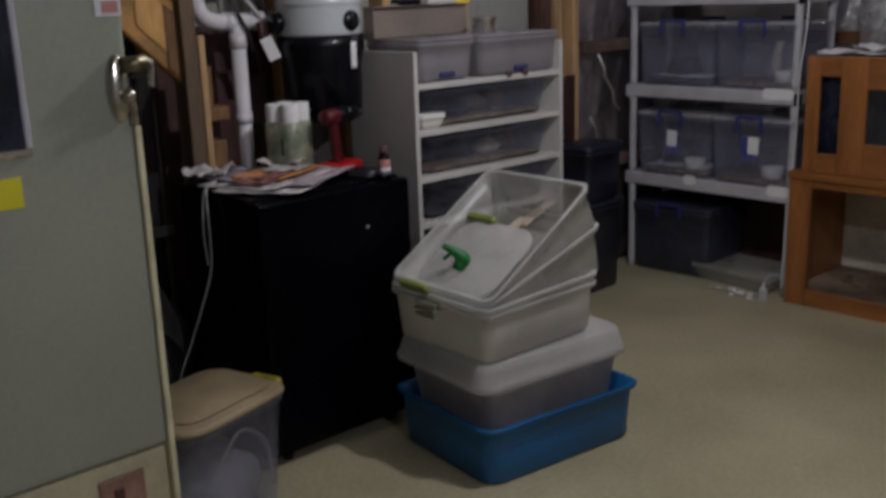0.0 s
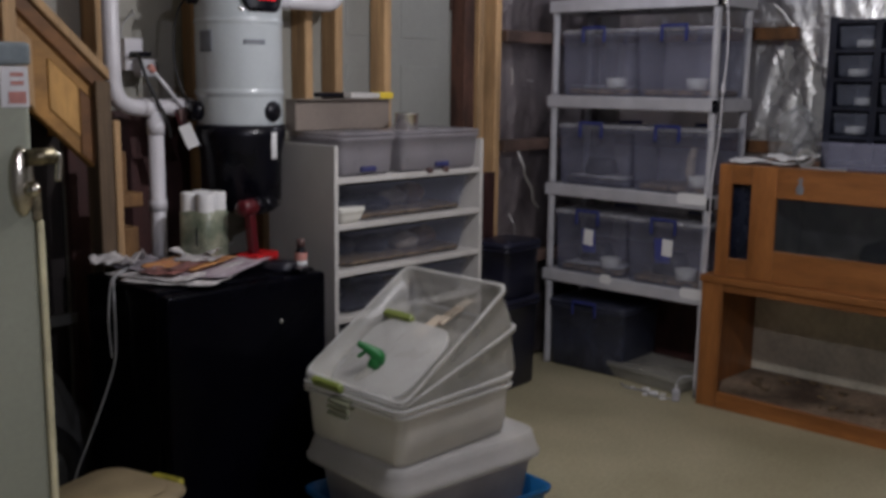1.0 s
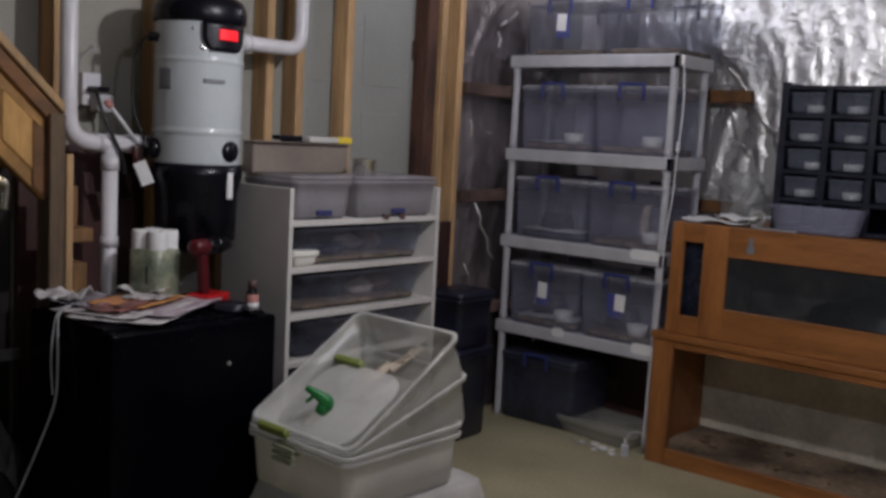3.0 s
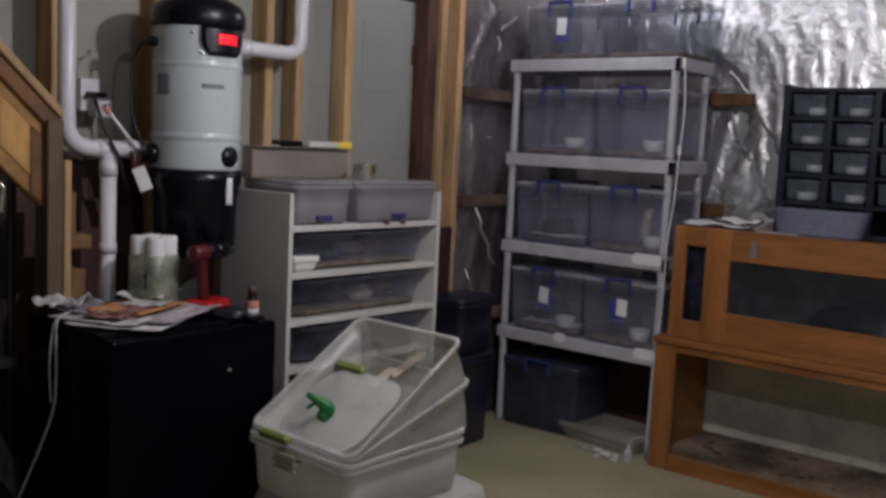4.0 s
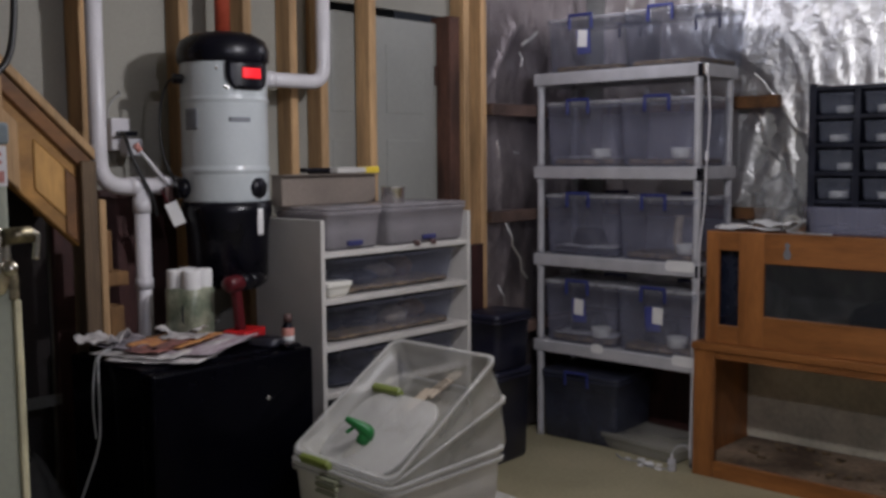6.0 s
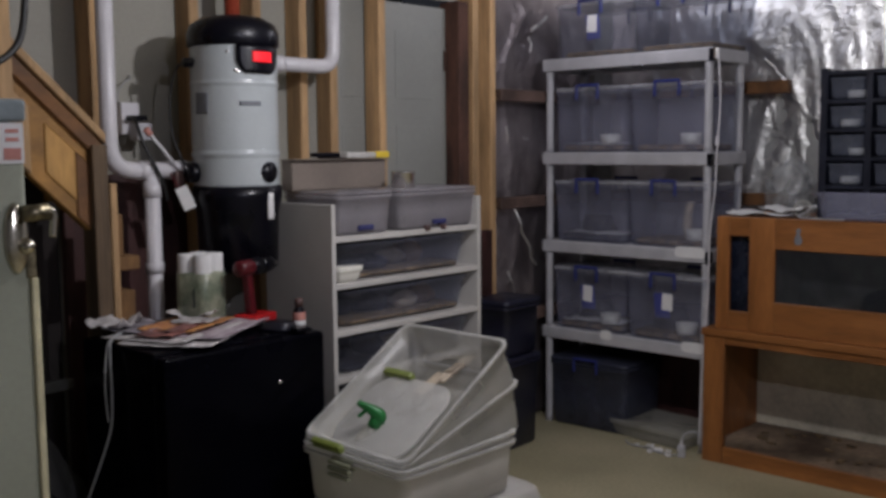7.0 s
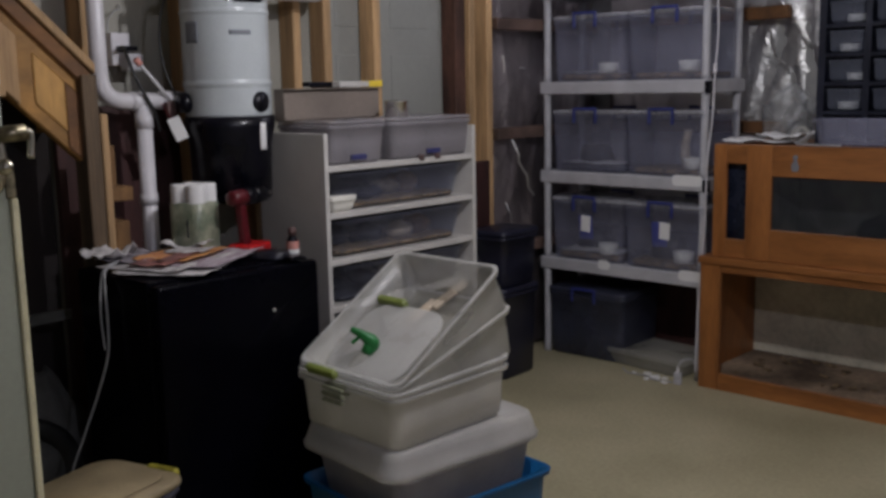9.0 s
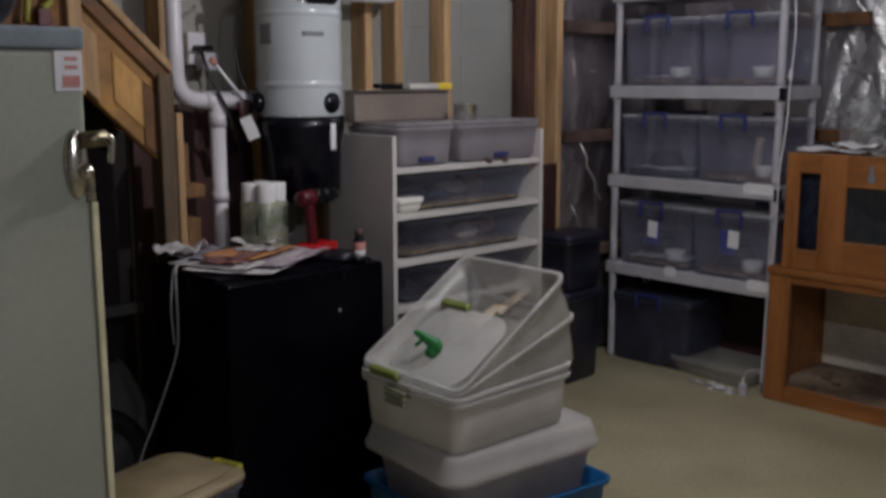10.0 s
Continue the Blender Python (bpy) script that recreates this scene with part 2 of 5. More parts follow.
FOIL = foil_material("foil", (0.72, 0.71, 0.70), (0.90, 0.90, 0.89), 0.28, 0.5)
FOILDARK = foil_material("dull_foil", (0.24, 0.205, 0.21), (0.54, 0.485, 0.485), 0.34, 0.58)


# ---- builders ----
def mesh_of(name, bm, material, smooth=False):
    me = bpy.data.meshes.new(name)
    bmesh.ops.recalc_face_normals(bm, faces=bm.faces)
    bm.to_mesh(me)
    bm.free()
    me.materials.append(material)
    if smooth:
        for p in me.polygons:
            p.use_smooth = True
    return me


def part(name, bm, material, parent, label="", smooth=False):
    ob = new(name, mesh_of(name, bm, material, smooth))
    ob.parent = parent
    if label:
        ob["label"] = label
    return ob


def thing(name, place, label, category, turn=0.0, group="", kind="", m=None):
    ob = new(name)
    ob.empty_display_size = 0.1
    ob.matrix_world = m if m is not None else pose(*place, 0, 0, turn)
    return tagged(ob, label, category, group, kind)


def single(name, bm, material, place, label, category, turn=0.0, group="", kind="", smooth=False):
    ob = new(name, mesh_of(name, bm, material, smooth))
    ob.matrix_world = pose(*place, 0, 0, turn)
    return tagged(ob, label, category, group, kind)


def box(x0, x1, y0, y1, z0, z1, bevel=0.0, segs=2, bm=None):
    bm2 = bmesh.new()
    bmesh.ops.create_cube(bm2, size=1)
    for v in bm2.verts:
        v.co = ((x0 + x1) / 2 + v.co.x * (x1 - x0), (y0 + y1) / 2 + v.co.y * (y1 - y0), (z0 + z1) / 2 + v.co.z * (z1 - z0))
    if bevel:
        bmesh.ops.bevel(bm2, geom=bm2.edges[:], offset=bevel, segments=segs, affect="EDGES", profile=0.6)
    if bm is None:
        return bm2
    return join(bm, bm2)


def join(a, b):
    me = bpy.data.meshes.new("tmp")
    b.to_mesh(me)
    b.free()
    a.from_mesh(me)
    bpy.data.meshes.remove(me)
    return a


def turned(bm, m):
    bmesh.ops.transform(bm, matrix=m, verts=bm.verts)
    return bm


def rr(w, d, r, n=4):
    """Points of a rounded rectangle round the origin."""
    r = min(r, w / 2 - 1e-4, d / 2 - 1e-4)
    pts = []
    for cx, cy, a0 in ((w / 2 - r, d / 2 - r, 0), (-w / 2 + r, d / 2 - r, 90), (-w / 2 + r, -d / 2 + r, 180), (w / 2 - r, -d / 2 + r, 270)):
        for k in range(n + 1):
            a = radians(a0 + 90 * k / n)
            pts.append((cx + r * math.cos(a), cy + r * math.sin(a)))
    return pts


def loft(rings, caps=(True, True)):
    bm = bmesh.new()
    rows = [[bm.verts.new(p) for p in ring] for ring in rings]
    n = len(rows[0])
    for a, b in zip(rows, rows[1:]):
        for k in range(n):
            bm.faces.new((a[k], a[(k + 1) % n], b[(k + 1) % n], b[k]))
    if caps[0]:
        bm.faces.new(rows[0][::-1])
    if caps[1]:
        bm.faces.new(rows[-1])
    return bm


def shell(w, d, h, wall=0.003, taper=0.85, rim=0.012, r=0.04, n=4):
    """An open tub with a flanged rim, its base at z = 0."""
    spec = [(w * taper - 0.02, d * taper - 0.02, 0.0), (w * taper, d * taper, 0.012), (w * (taper + (1 - taper) * 0.5), d * (taper + (1 - taper) * 0.5), h * 0.5),
            (w, d, h - 0.016), (w + 2 * rim, d + 2 * rim, h - 0.013), (w + 2 * rim, d + 2 * rim, h), (w - 2 * wall, d - 2 * wall, h),
            (w * taper - 2 * wall, d * taper - 2 * wall, 0.012 + wall), (w * taper - 0.03, d * taper - 0.03, wall)]
    return loft([[(x, y, z) for x, y in rr(a, b, r, n)] for a, b, z in spec])


def rim_ring(w, d, h, rim=0.012, r=0.04, n=5, thick=0.003):
    """A rolled rim round the top of a tub, set just outside its flange."""
    spec = [(w, d, h - thick), (w + 2 * rim + 0.003, d + 2 * rim + 0.003, h - thick), (w + 2 * rim + 0.004, d + 2 * rim + 0.004, h), (w + 2 * rim, d + 2 * rim, h + 0.0015), (w, d, h + 0.001), (w, d, h - thick)]
    return loft([[(x, y, z) for x, y in rr(a, b, r, n)] for a, b, z in spec], (False, False))


def slab(w, d, z0, z1, r=0.04, inset=0.004, n=4):
    spec = [(w - 2 * inset, d - 2 * inset, z0), (w, d, z0 + inset), (w, d, z1 - inset), (w - 2 * inset, d - 2 * inset, z1)]
    return loft([[(x, y, z) for x, y in rr(a, b, r, n)] for a, b, z in spec])


def lathe(profile, n=40, closed=False):
    """A turned shape from (radius, height) pairs."""
    rings = [[(r * math.cos(2 * math.pi * k / n), r * math.sin(2 * math.pi * k / n), z) for k in range(n)] for r, z in profile]
    return loft(rings)


def tube(points, radius, n=10, smooth=6):
    """A round tube along a smooth line through the points."""
    pts = [Vector(p) for p in points]
    if smooth:
        line = []
        for i in range(len(pts) - 1):
            p0, p1, p2, p3 = pts[max(i - 1, 0)], pts[i], pts[i + 1], pts[min(i + 2, len(pts) - 1)]
            for k in range(smooth):
                t = k / smooth
                line.append(0.5 * (2 * p1 + (p2 - p0) * t + (2 * p0 - 5 * p1 + 4 * p2 - p3) * t * t + (3 * p1 - p0 - 3 * p2 + p3) * t ** 3))
        line.append(pts[-1])
    else:
        line = pts
    rings, side = [], None
    for i, p in enumerate(line):
        way = (line[min(i + 1, len(line) - 1)] - line[max(i - 1, 0)]).normalized()
        if side is None:
            side = way.orthogonal().normalized()
        side = (side - way * side.dot(way)).normalized()
        up = way.cross(side)
        rings.append([p + radius * (math.cos(2 * math.pi * k / n) * side + math.sin(2 * math.pi * k / n) * up) for k in range(n)])
    return loft(rings)


def bent(points, bend, steps=6):
    """A line with its corners rounded off."""
    pts = [Vector(p) for p in points]
    out = [pts[0]]
    for a, b, c in zip(pts, pts[1:], pts[2:]):
        u, v = (a - b).normalized(), (c - b).normalized()
        p, q = b + u * bend, b + v * bend
        for k in range(steps + 1):
            t = k / steps
            out.append((1 - t) ** 2 * p + 2 * t * (1 - t) * b + t * t * q)
    out.append(pts[-1])
    return out


def sheet(w, d, nx, ny, height):
    """A thin sheet in x and y, lifted by height(u, v), 1.2 mm thick."""
    bm = bmesh.new()
    rows = [[[bm.verts.new(((i / nx - 0.5) * w, (j / ny - 0.5) * d, height(i / nx, j / ny) - dz)) for i in range(nx + 1)] for j in range(ny + 1)] for dz in (0, 0.0012)]
    for k in range(2):
        for j in range(ny):
            for i in range(nx):
                r = rows[k]
                bm.faces.new((r[j][i], r[j][i + 1], r[j + 1][i + 1], r[j + 1][i]))
    a, b = rows
    for i in range(nx):
        bm.faces.new((a[0][i], a[0][i + 1], b[0][i + 1], b[0][i]))
        bm.faces.new((a[ny][i], a[ny][i + 1], b[ny][i + 1], b[ny][i]))
    for j in range(ny):
        bm.faces.new((a[j][0], a[j + 1][0], b[j + 1][0], b[j][0]))
        bm.faces.new((a[j][nx], a[j + 1][nx], b[j + 1][nx], b[j][nx]))
    return bm


def lumpy(w, d, h, seed, amp=0.05, n=28, m=16):
    rings = []
    for j in range(m + 1):
        f = j / m
        s = math.sin(math.pi * (0.12 + 0.86 * f)) ** 0.55
        ring = []
        for k in range(n):
            a = 2 * math.pi * k / n
            q = 1 + amp * 4 * noise.noise(Vector((math.cos(a) * 1.8, math.sin(a) * 1.8, f * 3 + seed)))
            ring.append((w / 2 * s * q * math.cos(a), d / 2 * s * q * math.sin(a), max(0.0, h * f + amp * noise.noise(Vector((a, f * 4, seed))) * (0 if j == 0 else 1))))
        rings.append(ring)
    return loft(rings)


# ---- the room ----
def structure(name, bm, material, label, category, smooth=False):
    return single(name, bm, material, (0, 0, 0), label, category, kind="structure", smooth=smooth)


WX = -2.46          # front of the studs of the west wall
CEIL = 2.42
structure("floor", box(-4.2, 3.2, -2.6, 5.6, -0.12, 0.0), CONCRETE, "bare tan concrete basement floor with stains", "floor")
structure("ceiling", box(-4.2, 3.2, -2.6, 5.6, CEIL, CEIL + 0.1), CEILING, "plain wooden basement ceiling above the room", "ceiling")
structure("wall_north", box(-2.65, 3.2, 5.42, 5.6, 0, CEIL), BLOCKWALL, "grey basement wall behind foil insulation", "wall")
structure("wall_east", box(3.05, 3.2, -2.45, 5.42, 0, CEIL), BLOCKWALL, "plain grey basement wall", "wall")
structure("wall_south", box(-4.2, 3.2, -2.6, -2.45, 0, CEIL), BLOCKWALL, "plain grey basement wall", "wall")
structure("wall_stair", box(-4.2, -4.05, -2.45, 5.42, 0, CEIL), BLOCKWALL, "grey wall at the back of the dark stairwell", "wall")

# the west wall: back of drywall, with a door, and open studs in front of it
bm = box(WX - 0.105, WX - 0.092, 2.30, 3.47, 0, CEIL)
box(WX - 0.105, WX - 0.092, 2.075, 2.30, 1.436, CEIL, bm=bm)
box(WX - 0.105, WX - 0.092, 4.30, 5.42, 0, CEIL, bm=bm)
box(WX - 0.105, WX - 0.092, 3.47, 4.30, 2.075, CEIL, bm=bm)
wall_west = structure("wall_west", bm, DRYWALL, "open stud wall with bare grey drywall behind", "wall")


def stud(y, w=0.038, z0=0.0, z1=CEIL, d=0.089, x=WX, material=STUDWOOD):
    return part("stud", box(x - d, x, y - w / 2, y + w / 2, z0, z1, 0.003, 1), material, wall_west)
for y, w in ((2.40, 0.038), (2.785, 0.04), (3.06, 0.038), (3.28, 0.038), (3.435, 0.04), (3.707, 0.042), (4.31, 0.04), (4.435, 0.042)):
    stud(y, w)
part("stud_plate", box(WX - 0.089, WX, 2.30, 4.22, 0.0, 0.038, 0.003, 1), STUDWOOD, wall_west)
part("stud_plate", box(WX - 0.089, WX, 2.30, 5.40, CEIL - 0.04, CEIL - 0.002, 0.003, 1), STUDWOOD, wall_west)
part("jamb", box(WX - 0.14, WX - 0.02, 4.215, 4.285, 0.0, 2.07, 0.003, 1), DARKWOOD, wall_west, "dark shaded door jamb")

door = structure("door_1", box(WX - 0.135, WX - 0.1, 3.475, 4.21, 0.01, 2.04, 0.003), DOORPAINT, "closed pale grey panelled door behind the studs", "door")
for z0, z1 in ((0.2, 0.85), (1.0, 1.5), (1.62, 1.92)):
    for y0, y1 in ((3.56, 3.80), (3.88, 4.12)):
        part("door_panel", box(WX - 0.102, WX - 0.0975, y0, y1, z0, z1, 0.002, 2), DOORPAINT, door)
for z in (0.3, 1.05, 1.8):
    part("hinge", lathe([(0.008, z - 0.045), (0.008, z + 0.045)], 10), DARKWOOD, door).location = (WX - 0.094, 4.2, 0)


# foil over the insulation of the north wall and of the corner
def crumple(u, v, seed):
    """Nearly flat sheet with sharp upright creases and small dents."""
    p = Vector((u, v, seed))
    a = noise.noise(p * 1.2)
    b = 1 - abs(noise.noise(Vector((u * 2.3 + a, v * 1.1, seed + 3))))
    c = 1 - abs(noise.noise(Vector((u * 6.5 + a * 2, v * 2.6 + b, seed + 1))))
    d = 1 - abs(noise.noise(Vector((u * 15, v * 9 + c, seed + 4))))
    e = noise.voronoi(Vector((u * 7 + a, v * 4.5 + b, seed)))[0]
    return 0.028 * a + 0.014 * b ** 8 + 0.013 * c ** 8 + 0.0045 * d ** 6 + 0.011 * (e[1] - e[0])


def foil_sheet(name, u0, u1, z0, z1, put, step, seed, label, material=FOIL):
    nu, nz = int((u1 - u0) / step), int((z1 - z0) / step)
    bm = bmesh.new()
    g = []
    for j in range(nz + 1):
        row = []
        for i in range(nu + 1):
            u, z = u0 + (u1 - u0) * i / nu, z0 + (z1 - z0) * j / nz
            row.append(bm.verts.new(put(u, z, crumple(u * 1.0, z * 0.8, seed))))
        g.append(row)
    for j in range(nz):
        for i in range(nu):
            bm.faces.new((g[j][i], g[j][i + 1], g[j + 1][i + 1], g[j + 1][i]))
    ob = structure(name, bm, material, label, "insulation", smooth=True)
    return ob


foil_north = foil_sheet("foil_north", -2.42, 3.0, 0.02, 2.40, lambda u, z, d: (u, 5.415 - d, z), 0.016, 5.0, "crumpled silver foil insulation sheet on the wall")
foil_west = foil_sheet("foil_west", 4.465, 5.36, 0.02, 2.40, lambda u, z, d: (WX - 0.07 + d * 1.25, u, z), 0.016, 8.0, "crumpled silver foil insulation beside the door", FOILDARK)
for z in (0.56, 1.13, 1.65):
    part("strap", box(WX - 0.02, WX + 0.03, 4.46, 5.3, z - 0.028, z + 0.028, 0.003, 1), BATT, foil_west, "dark brown furring strip")
for z in (1.14, 1.675):
    part("strap", box(-2.36, -1.39, 5.30, 5.345, z - 0.03, z + 0.03, 0.003, 1), DARKSTAIR, foil_north, "brown wooden furring strip")
# thin foil tubes put in as the streaks and glints along creases
bm = tube([(WX + 0.045, 4.54, 1.10), (WX + 0.06, 4.575, 1.03), (WX + 0.055, 4.58, 0.99), (WX + 0.075, 4.62, 0.92), (WX + 0.066, 4.64, 0.86), (WX + 0.08, 4.67, 0.82)], 0.0055, 6, 0)
part("foil_fold", bm, FOIL, foil_west, "folded foil edge added as a bright streak", True)
bm = tube([(WX + 0.04, 4.49, 0.80), (WX + 0.055, 4.515, 0.74), (WX + 0.045, 4.53, 0.70), (WX + 0.06, 4.55, 0.66)], 0.004, 6, 0)
part("foil_fold", bm, FOIL, foil_west, "folded foil edge added as a bright streak", True)
for pts, r_ in ((((-1.516, 1.809), (-1.47, 1.77), (-1.445, 1.735), (-1.411, 1.70)), 0.006), (((-1.498, 1.62), (-1.478, 1.57), (-1.47, 1.53), (-1.457, 1.485)), 0.008),
                (((-1.375, 1.63), (-1.345, 1.59), (-1.32, 1.55), (-1.291, 1.53), (-1.23, 1.505), (-1.182, 1.486)), 0.006), (((-1.50, 1.475), (-1.44, 1.46), (-1.40, 1.435)), 0.004),
                (((-1.54, 1.705), (-1.515, 1.68), (-1.505, 1.665)), 0.006), (((-1.10, 1.90), (-1.09, 1.84), (-1.105, 1.80)), 0.006), (((-1.18, 1.86), (-1.165, 1.80)), 0.004)):
    part("foil_fold", tube([(x, 5.318 + 0.004 * (k % 2), z) for k, (x, z) in enumerate(pts)], r_, 5, 0), FOIL, foil_north, "foil crease added as a bright glint")
for pts, r_ in ((((4.665, 1.965), (4.70, 1.99), (4.735, 2.0), (4.78, 2.04)), 0.009), (((4.64, 1.93), (4.66, 1.90), (4.655, 1.86)), 0.005), (((4.47, 1.50), (4.475, 1.45), (4.48, 1.42)), 0.004), (((4.60, 1.445), (4.63, 1.44)), 0.005)):
    part("foil_fold", tube([(WX + 0.05 + 0.006 * (k % 2), y, z) for k, (y, z) in enumerate(pts)], r_, 5, 0), FOIL, foil_west, "foil crease added as a bright glint")


# stairs behind the freezer
stairs = thing("stairs", (-2.25, 2.27, 0), "wooden basement stairs with plywood stringer and dark space below", "stairs")


def slant(y0, z0, y1, z1, h, x0, x1):
    """A board whose upper edge runs from (y0, z0) to (y1, z1)."""
    bm = bmesh.new()
    vs = [[bm.verts.new((x, y, z)) for y, z in ((y0, z0), (y1, z1), (y1, z1 - h), (y0, z0 - h))] for x in (x0, x1)]
    bm.faces.new(vs[0]), bm.faces.new(vs[1][::-1])
    for k in range(4):
        bm.faces.new((vs[0][k], vs[1][k], vs[1][(k + 1) % 4], vs[0][(k + 1) % 4]))
    bmesh.ops.bevel(bm, geom=bm.edges[:], offset=0.004, segments=1, affect="EDGES")
    return bm


part("stringer", slant(-1.15, 2.52, -0.02, 1.44, 0.285, -0.04, 0.0), STAIRWOOD, stairs)
part("skirt_board", slant(-1.15, 2.60, 0.03, 1.455, 0.035, -0.05, 0.026), STUDWOOD, stairs, "pale edge strip along the stringer")
# dark strip put in for the shadow that the edge strip casts
part("shadow_board", slant(-1.15, 2.55, 0.02, 1.425, 0.06, -0.03, 0.016), DARKSTAIR, stairs, "dark strip painting the shadow under the edge strip")
# coloured plates: a pale upright, lit patches and a shadow laid on the plywood
for y0, y1, m_ in ((-0.26, -0.205, STUDWOOD), (-0.155, -0.062, PLYLIT), (-0.062, -0.02, DARKSTAIR), (-0.46, -0.38, PLYLIT)):
    part("batten", slant(y0, 1.345 - 0.92 * y0, y1, 1.345 - 0.92 * y1, 0.20 if m_ is not PLYLIT else 0.15, 0.0005, 0.004 if m_ is not STUDWOOD else 0.02), m_, stairs, "thin plate drawing an upright, lit patch or shadow on the plywood")
for k in range(5):
    y, z = 0.0 - 0.2 * k, 1.43 + 0.18 * k
    part("tread", box(-0.95, -0.05, y - 0.24, y, z - 0.03, z, 0.004, 1), STAIRWOOD, stairs)
    part("riser", box(-0.95, -0.05, y - 0.02, y, z - 0.19, z - 0.03, 0.002, 1), STAIRWOOD, stairs)
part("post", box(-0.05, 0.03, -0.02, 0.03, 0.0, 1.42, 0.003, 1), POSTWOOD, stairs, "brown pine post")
part("post", box(-0.03, 0.034, 0.031, 0.055, 0.0, 1.30, 0.003, 1), STUDWOOD, stairs, "pale pine post")
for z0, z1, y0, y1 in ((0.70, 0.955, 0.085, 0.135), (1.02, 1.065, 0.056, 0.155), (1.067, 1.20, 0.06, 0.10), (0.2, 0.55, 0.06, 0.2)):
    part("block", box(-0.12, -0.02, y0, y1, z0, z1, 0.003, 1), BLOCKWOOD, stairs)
part("back_panel", box(-0.3, -0.27, 0.03, 0.62, 0.0, 1.32, 0.003, 1), MAROON, stairs, "dark reddish board under the pipes")
# near-black backing carries the shade below the stairs in its colour
part("back_panel", box(-0.33, -0.30, -1.5, 0.02, 0.0, 1.35, 0.003, 1), DARKSHADE, stairs, "near-black board standing in for shade under the stairs")
part("newel_post", box(0.0, 0.045, -0.30, -0.258, 1.36, CEIL - 0.002, 0.003, 1), STUDWOOD, stairs, "pale pine upright")
# added board hides the stringer and stands in for the dark area here
part("cover_board", box(0.001, 0.018, -0.95, -0.301, 1.32, CEIL - 0.002, 0.003, 1), DARKSTAIR, stairs, "dark board added for the dark area beside the upright")
part("cross_bar", box(-0.16, -0.14, -0.9, -0.025, 0.64, 0.675, 0.002, 1), CLOTHGREY, stairs, "grey bar in the dark under the stairs")


strap = thing("yellow_strap", (-2.215, 1.90, 1.5), "mustard yellow webbing strap hanging beside the stairs", "strap")
part("webbing", tube([(0, -0.05, 0.75), (0.006, -0.035, 0.42), (0.004, 0.0, 0.28), (0.008, 0.03, 0.19), (0.004, 0.022, 0.12), (0.006, 0.0, 0.10)], 0.013, 8), MUSTARD, strap, smooth=True)
part("webbing", tube([(0.012, 0.01, 0.75), (0.014, 0.0, 0.42), (0.012, -0.02, 0.27), (0.014, -0.04, 0.14), (0.012, -0.05, 0.06)], 0.010, 8), MUSTARD, strap, smooth=True)
part("buckle", box(-0.002, 0.02, -0.018, 0.018, 0.05, 0.10, 0.005, 2), REDPL, strap, "dark red buckle")


# ---- the corner with the vacuum ----
def ring_pipe(name, pts, r, material, place, label, category, bend=0.06, couplers=()):
    t = thing(name, place, label, category)
    part("pipe_run", tube(bent(pts, bend), r, 16, 0), material, t, smooth=True)
    for (p, axis, ln_) in couplers:
        q = Vector(p) + Vector(axis) * ln_
        part("coupler", tube([p, q], r * 1.14, 16, 0), material, t, smooth=True)
    return t


ring_pipe("vacuum_pipe", [(0, 0, 2.40), (0, 0, 1.335), (0, 0.30, 1.335)], 0.0275, PVC, (-2.36, 2.384, 0), "white plastic vacuum pipe bending towards the canister", "pipe", 0.09,
          (((0, 0.10, 1.335), (0, 1, 0), 0.05), ((0, 0, 1.93), (0, 0, 1), 0.04), ((0, 0.21, 1.335), (0, 1, 0), 0.07)))
ring_pipe("drain_pipe", [(0, 0, 1.335), (0, 0, 0.02)], 0.0262, PVC, (-2.355, 2.53, 0), "white plastic pipe running down behind the papers", "pipe", 0.03,
          (((0, 0, 1.245), (0, 0, 1), 0.05), ((0, 0, 0.99), (0, 0, 1), 0.035)))
ring_pipe("exhaust_pipe", [(0, 0, 1.715), (0, 0.37, 1.715), (0, 0.37, 2.41)], 0.0275, PVC, (-2.35, 2.965, 0), "white plastic exhaust pipe turning up along the stud", "pipe", 0.07,
          (((0, 0.08, 1.715), (0, 1, 0), 0.04),))
ring_pipe("red_pipe", [(0, 0, 1.87), (0, 0, 2.41)], 0.028, REDPAINT, (-2.40, 2.905, 0), "red painted pipe above the canister", "pipe", 0.03)

vac = thing("central_vacuum", (-2.24, 2.79, 0), "grey and black central vacuum canister on the wall", "vacuum")
R = 0.147
part("body", lathe([(R - 0.006, 1.275), (R, 1.28), (R, 1.285), (R, 1.37), (R, 1.375), (R + 0.004, 1.38), (R + 0.004, 1.392), (R, 1.397), (R, 1.402), (R, 1.607), (R, 1.612), (R + 0.003, 1.617), (R + 0.003, 1.624), (R, 1.629), (R, 1.634), (R, 1.737), (R, 1.742), (R - 0.004, 1.746)], 56), VACGREY, vac, "grey enamel body", True)
part("lid", lathe([(R + 0.004, 1.744), (R + 0.008, 1.75), (R + 0.008, 1.79), (R - 0.005, 1.82), (R - 0.045, 1.843), (R - 0.1, 1.852), (0.001, 1.854)], 56), BLACKPL, vac, "black domed lid", True)
part("dust_bucket", lathe([(R - 0.03, 0.985), (R - 0.012, 1.0), (R - 0.008, 1.18), (R + 0.006, 1.24), (R + 0.006, 1.277)], 56), BLACKPL, vac, "black dust bucket", True)
AIM = math.degrees(math.atan2(0.74 - 2.79, 0.64 + 2.24))


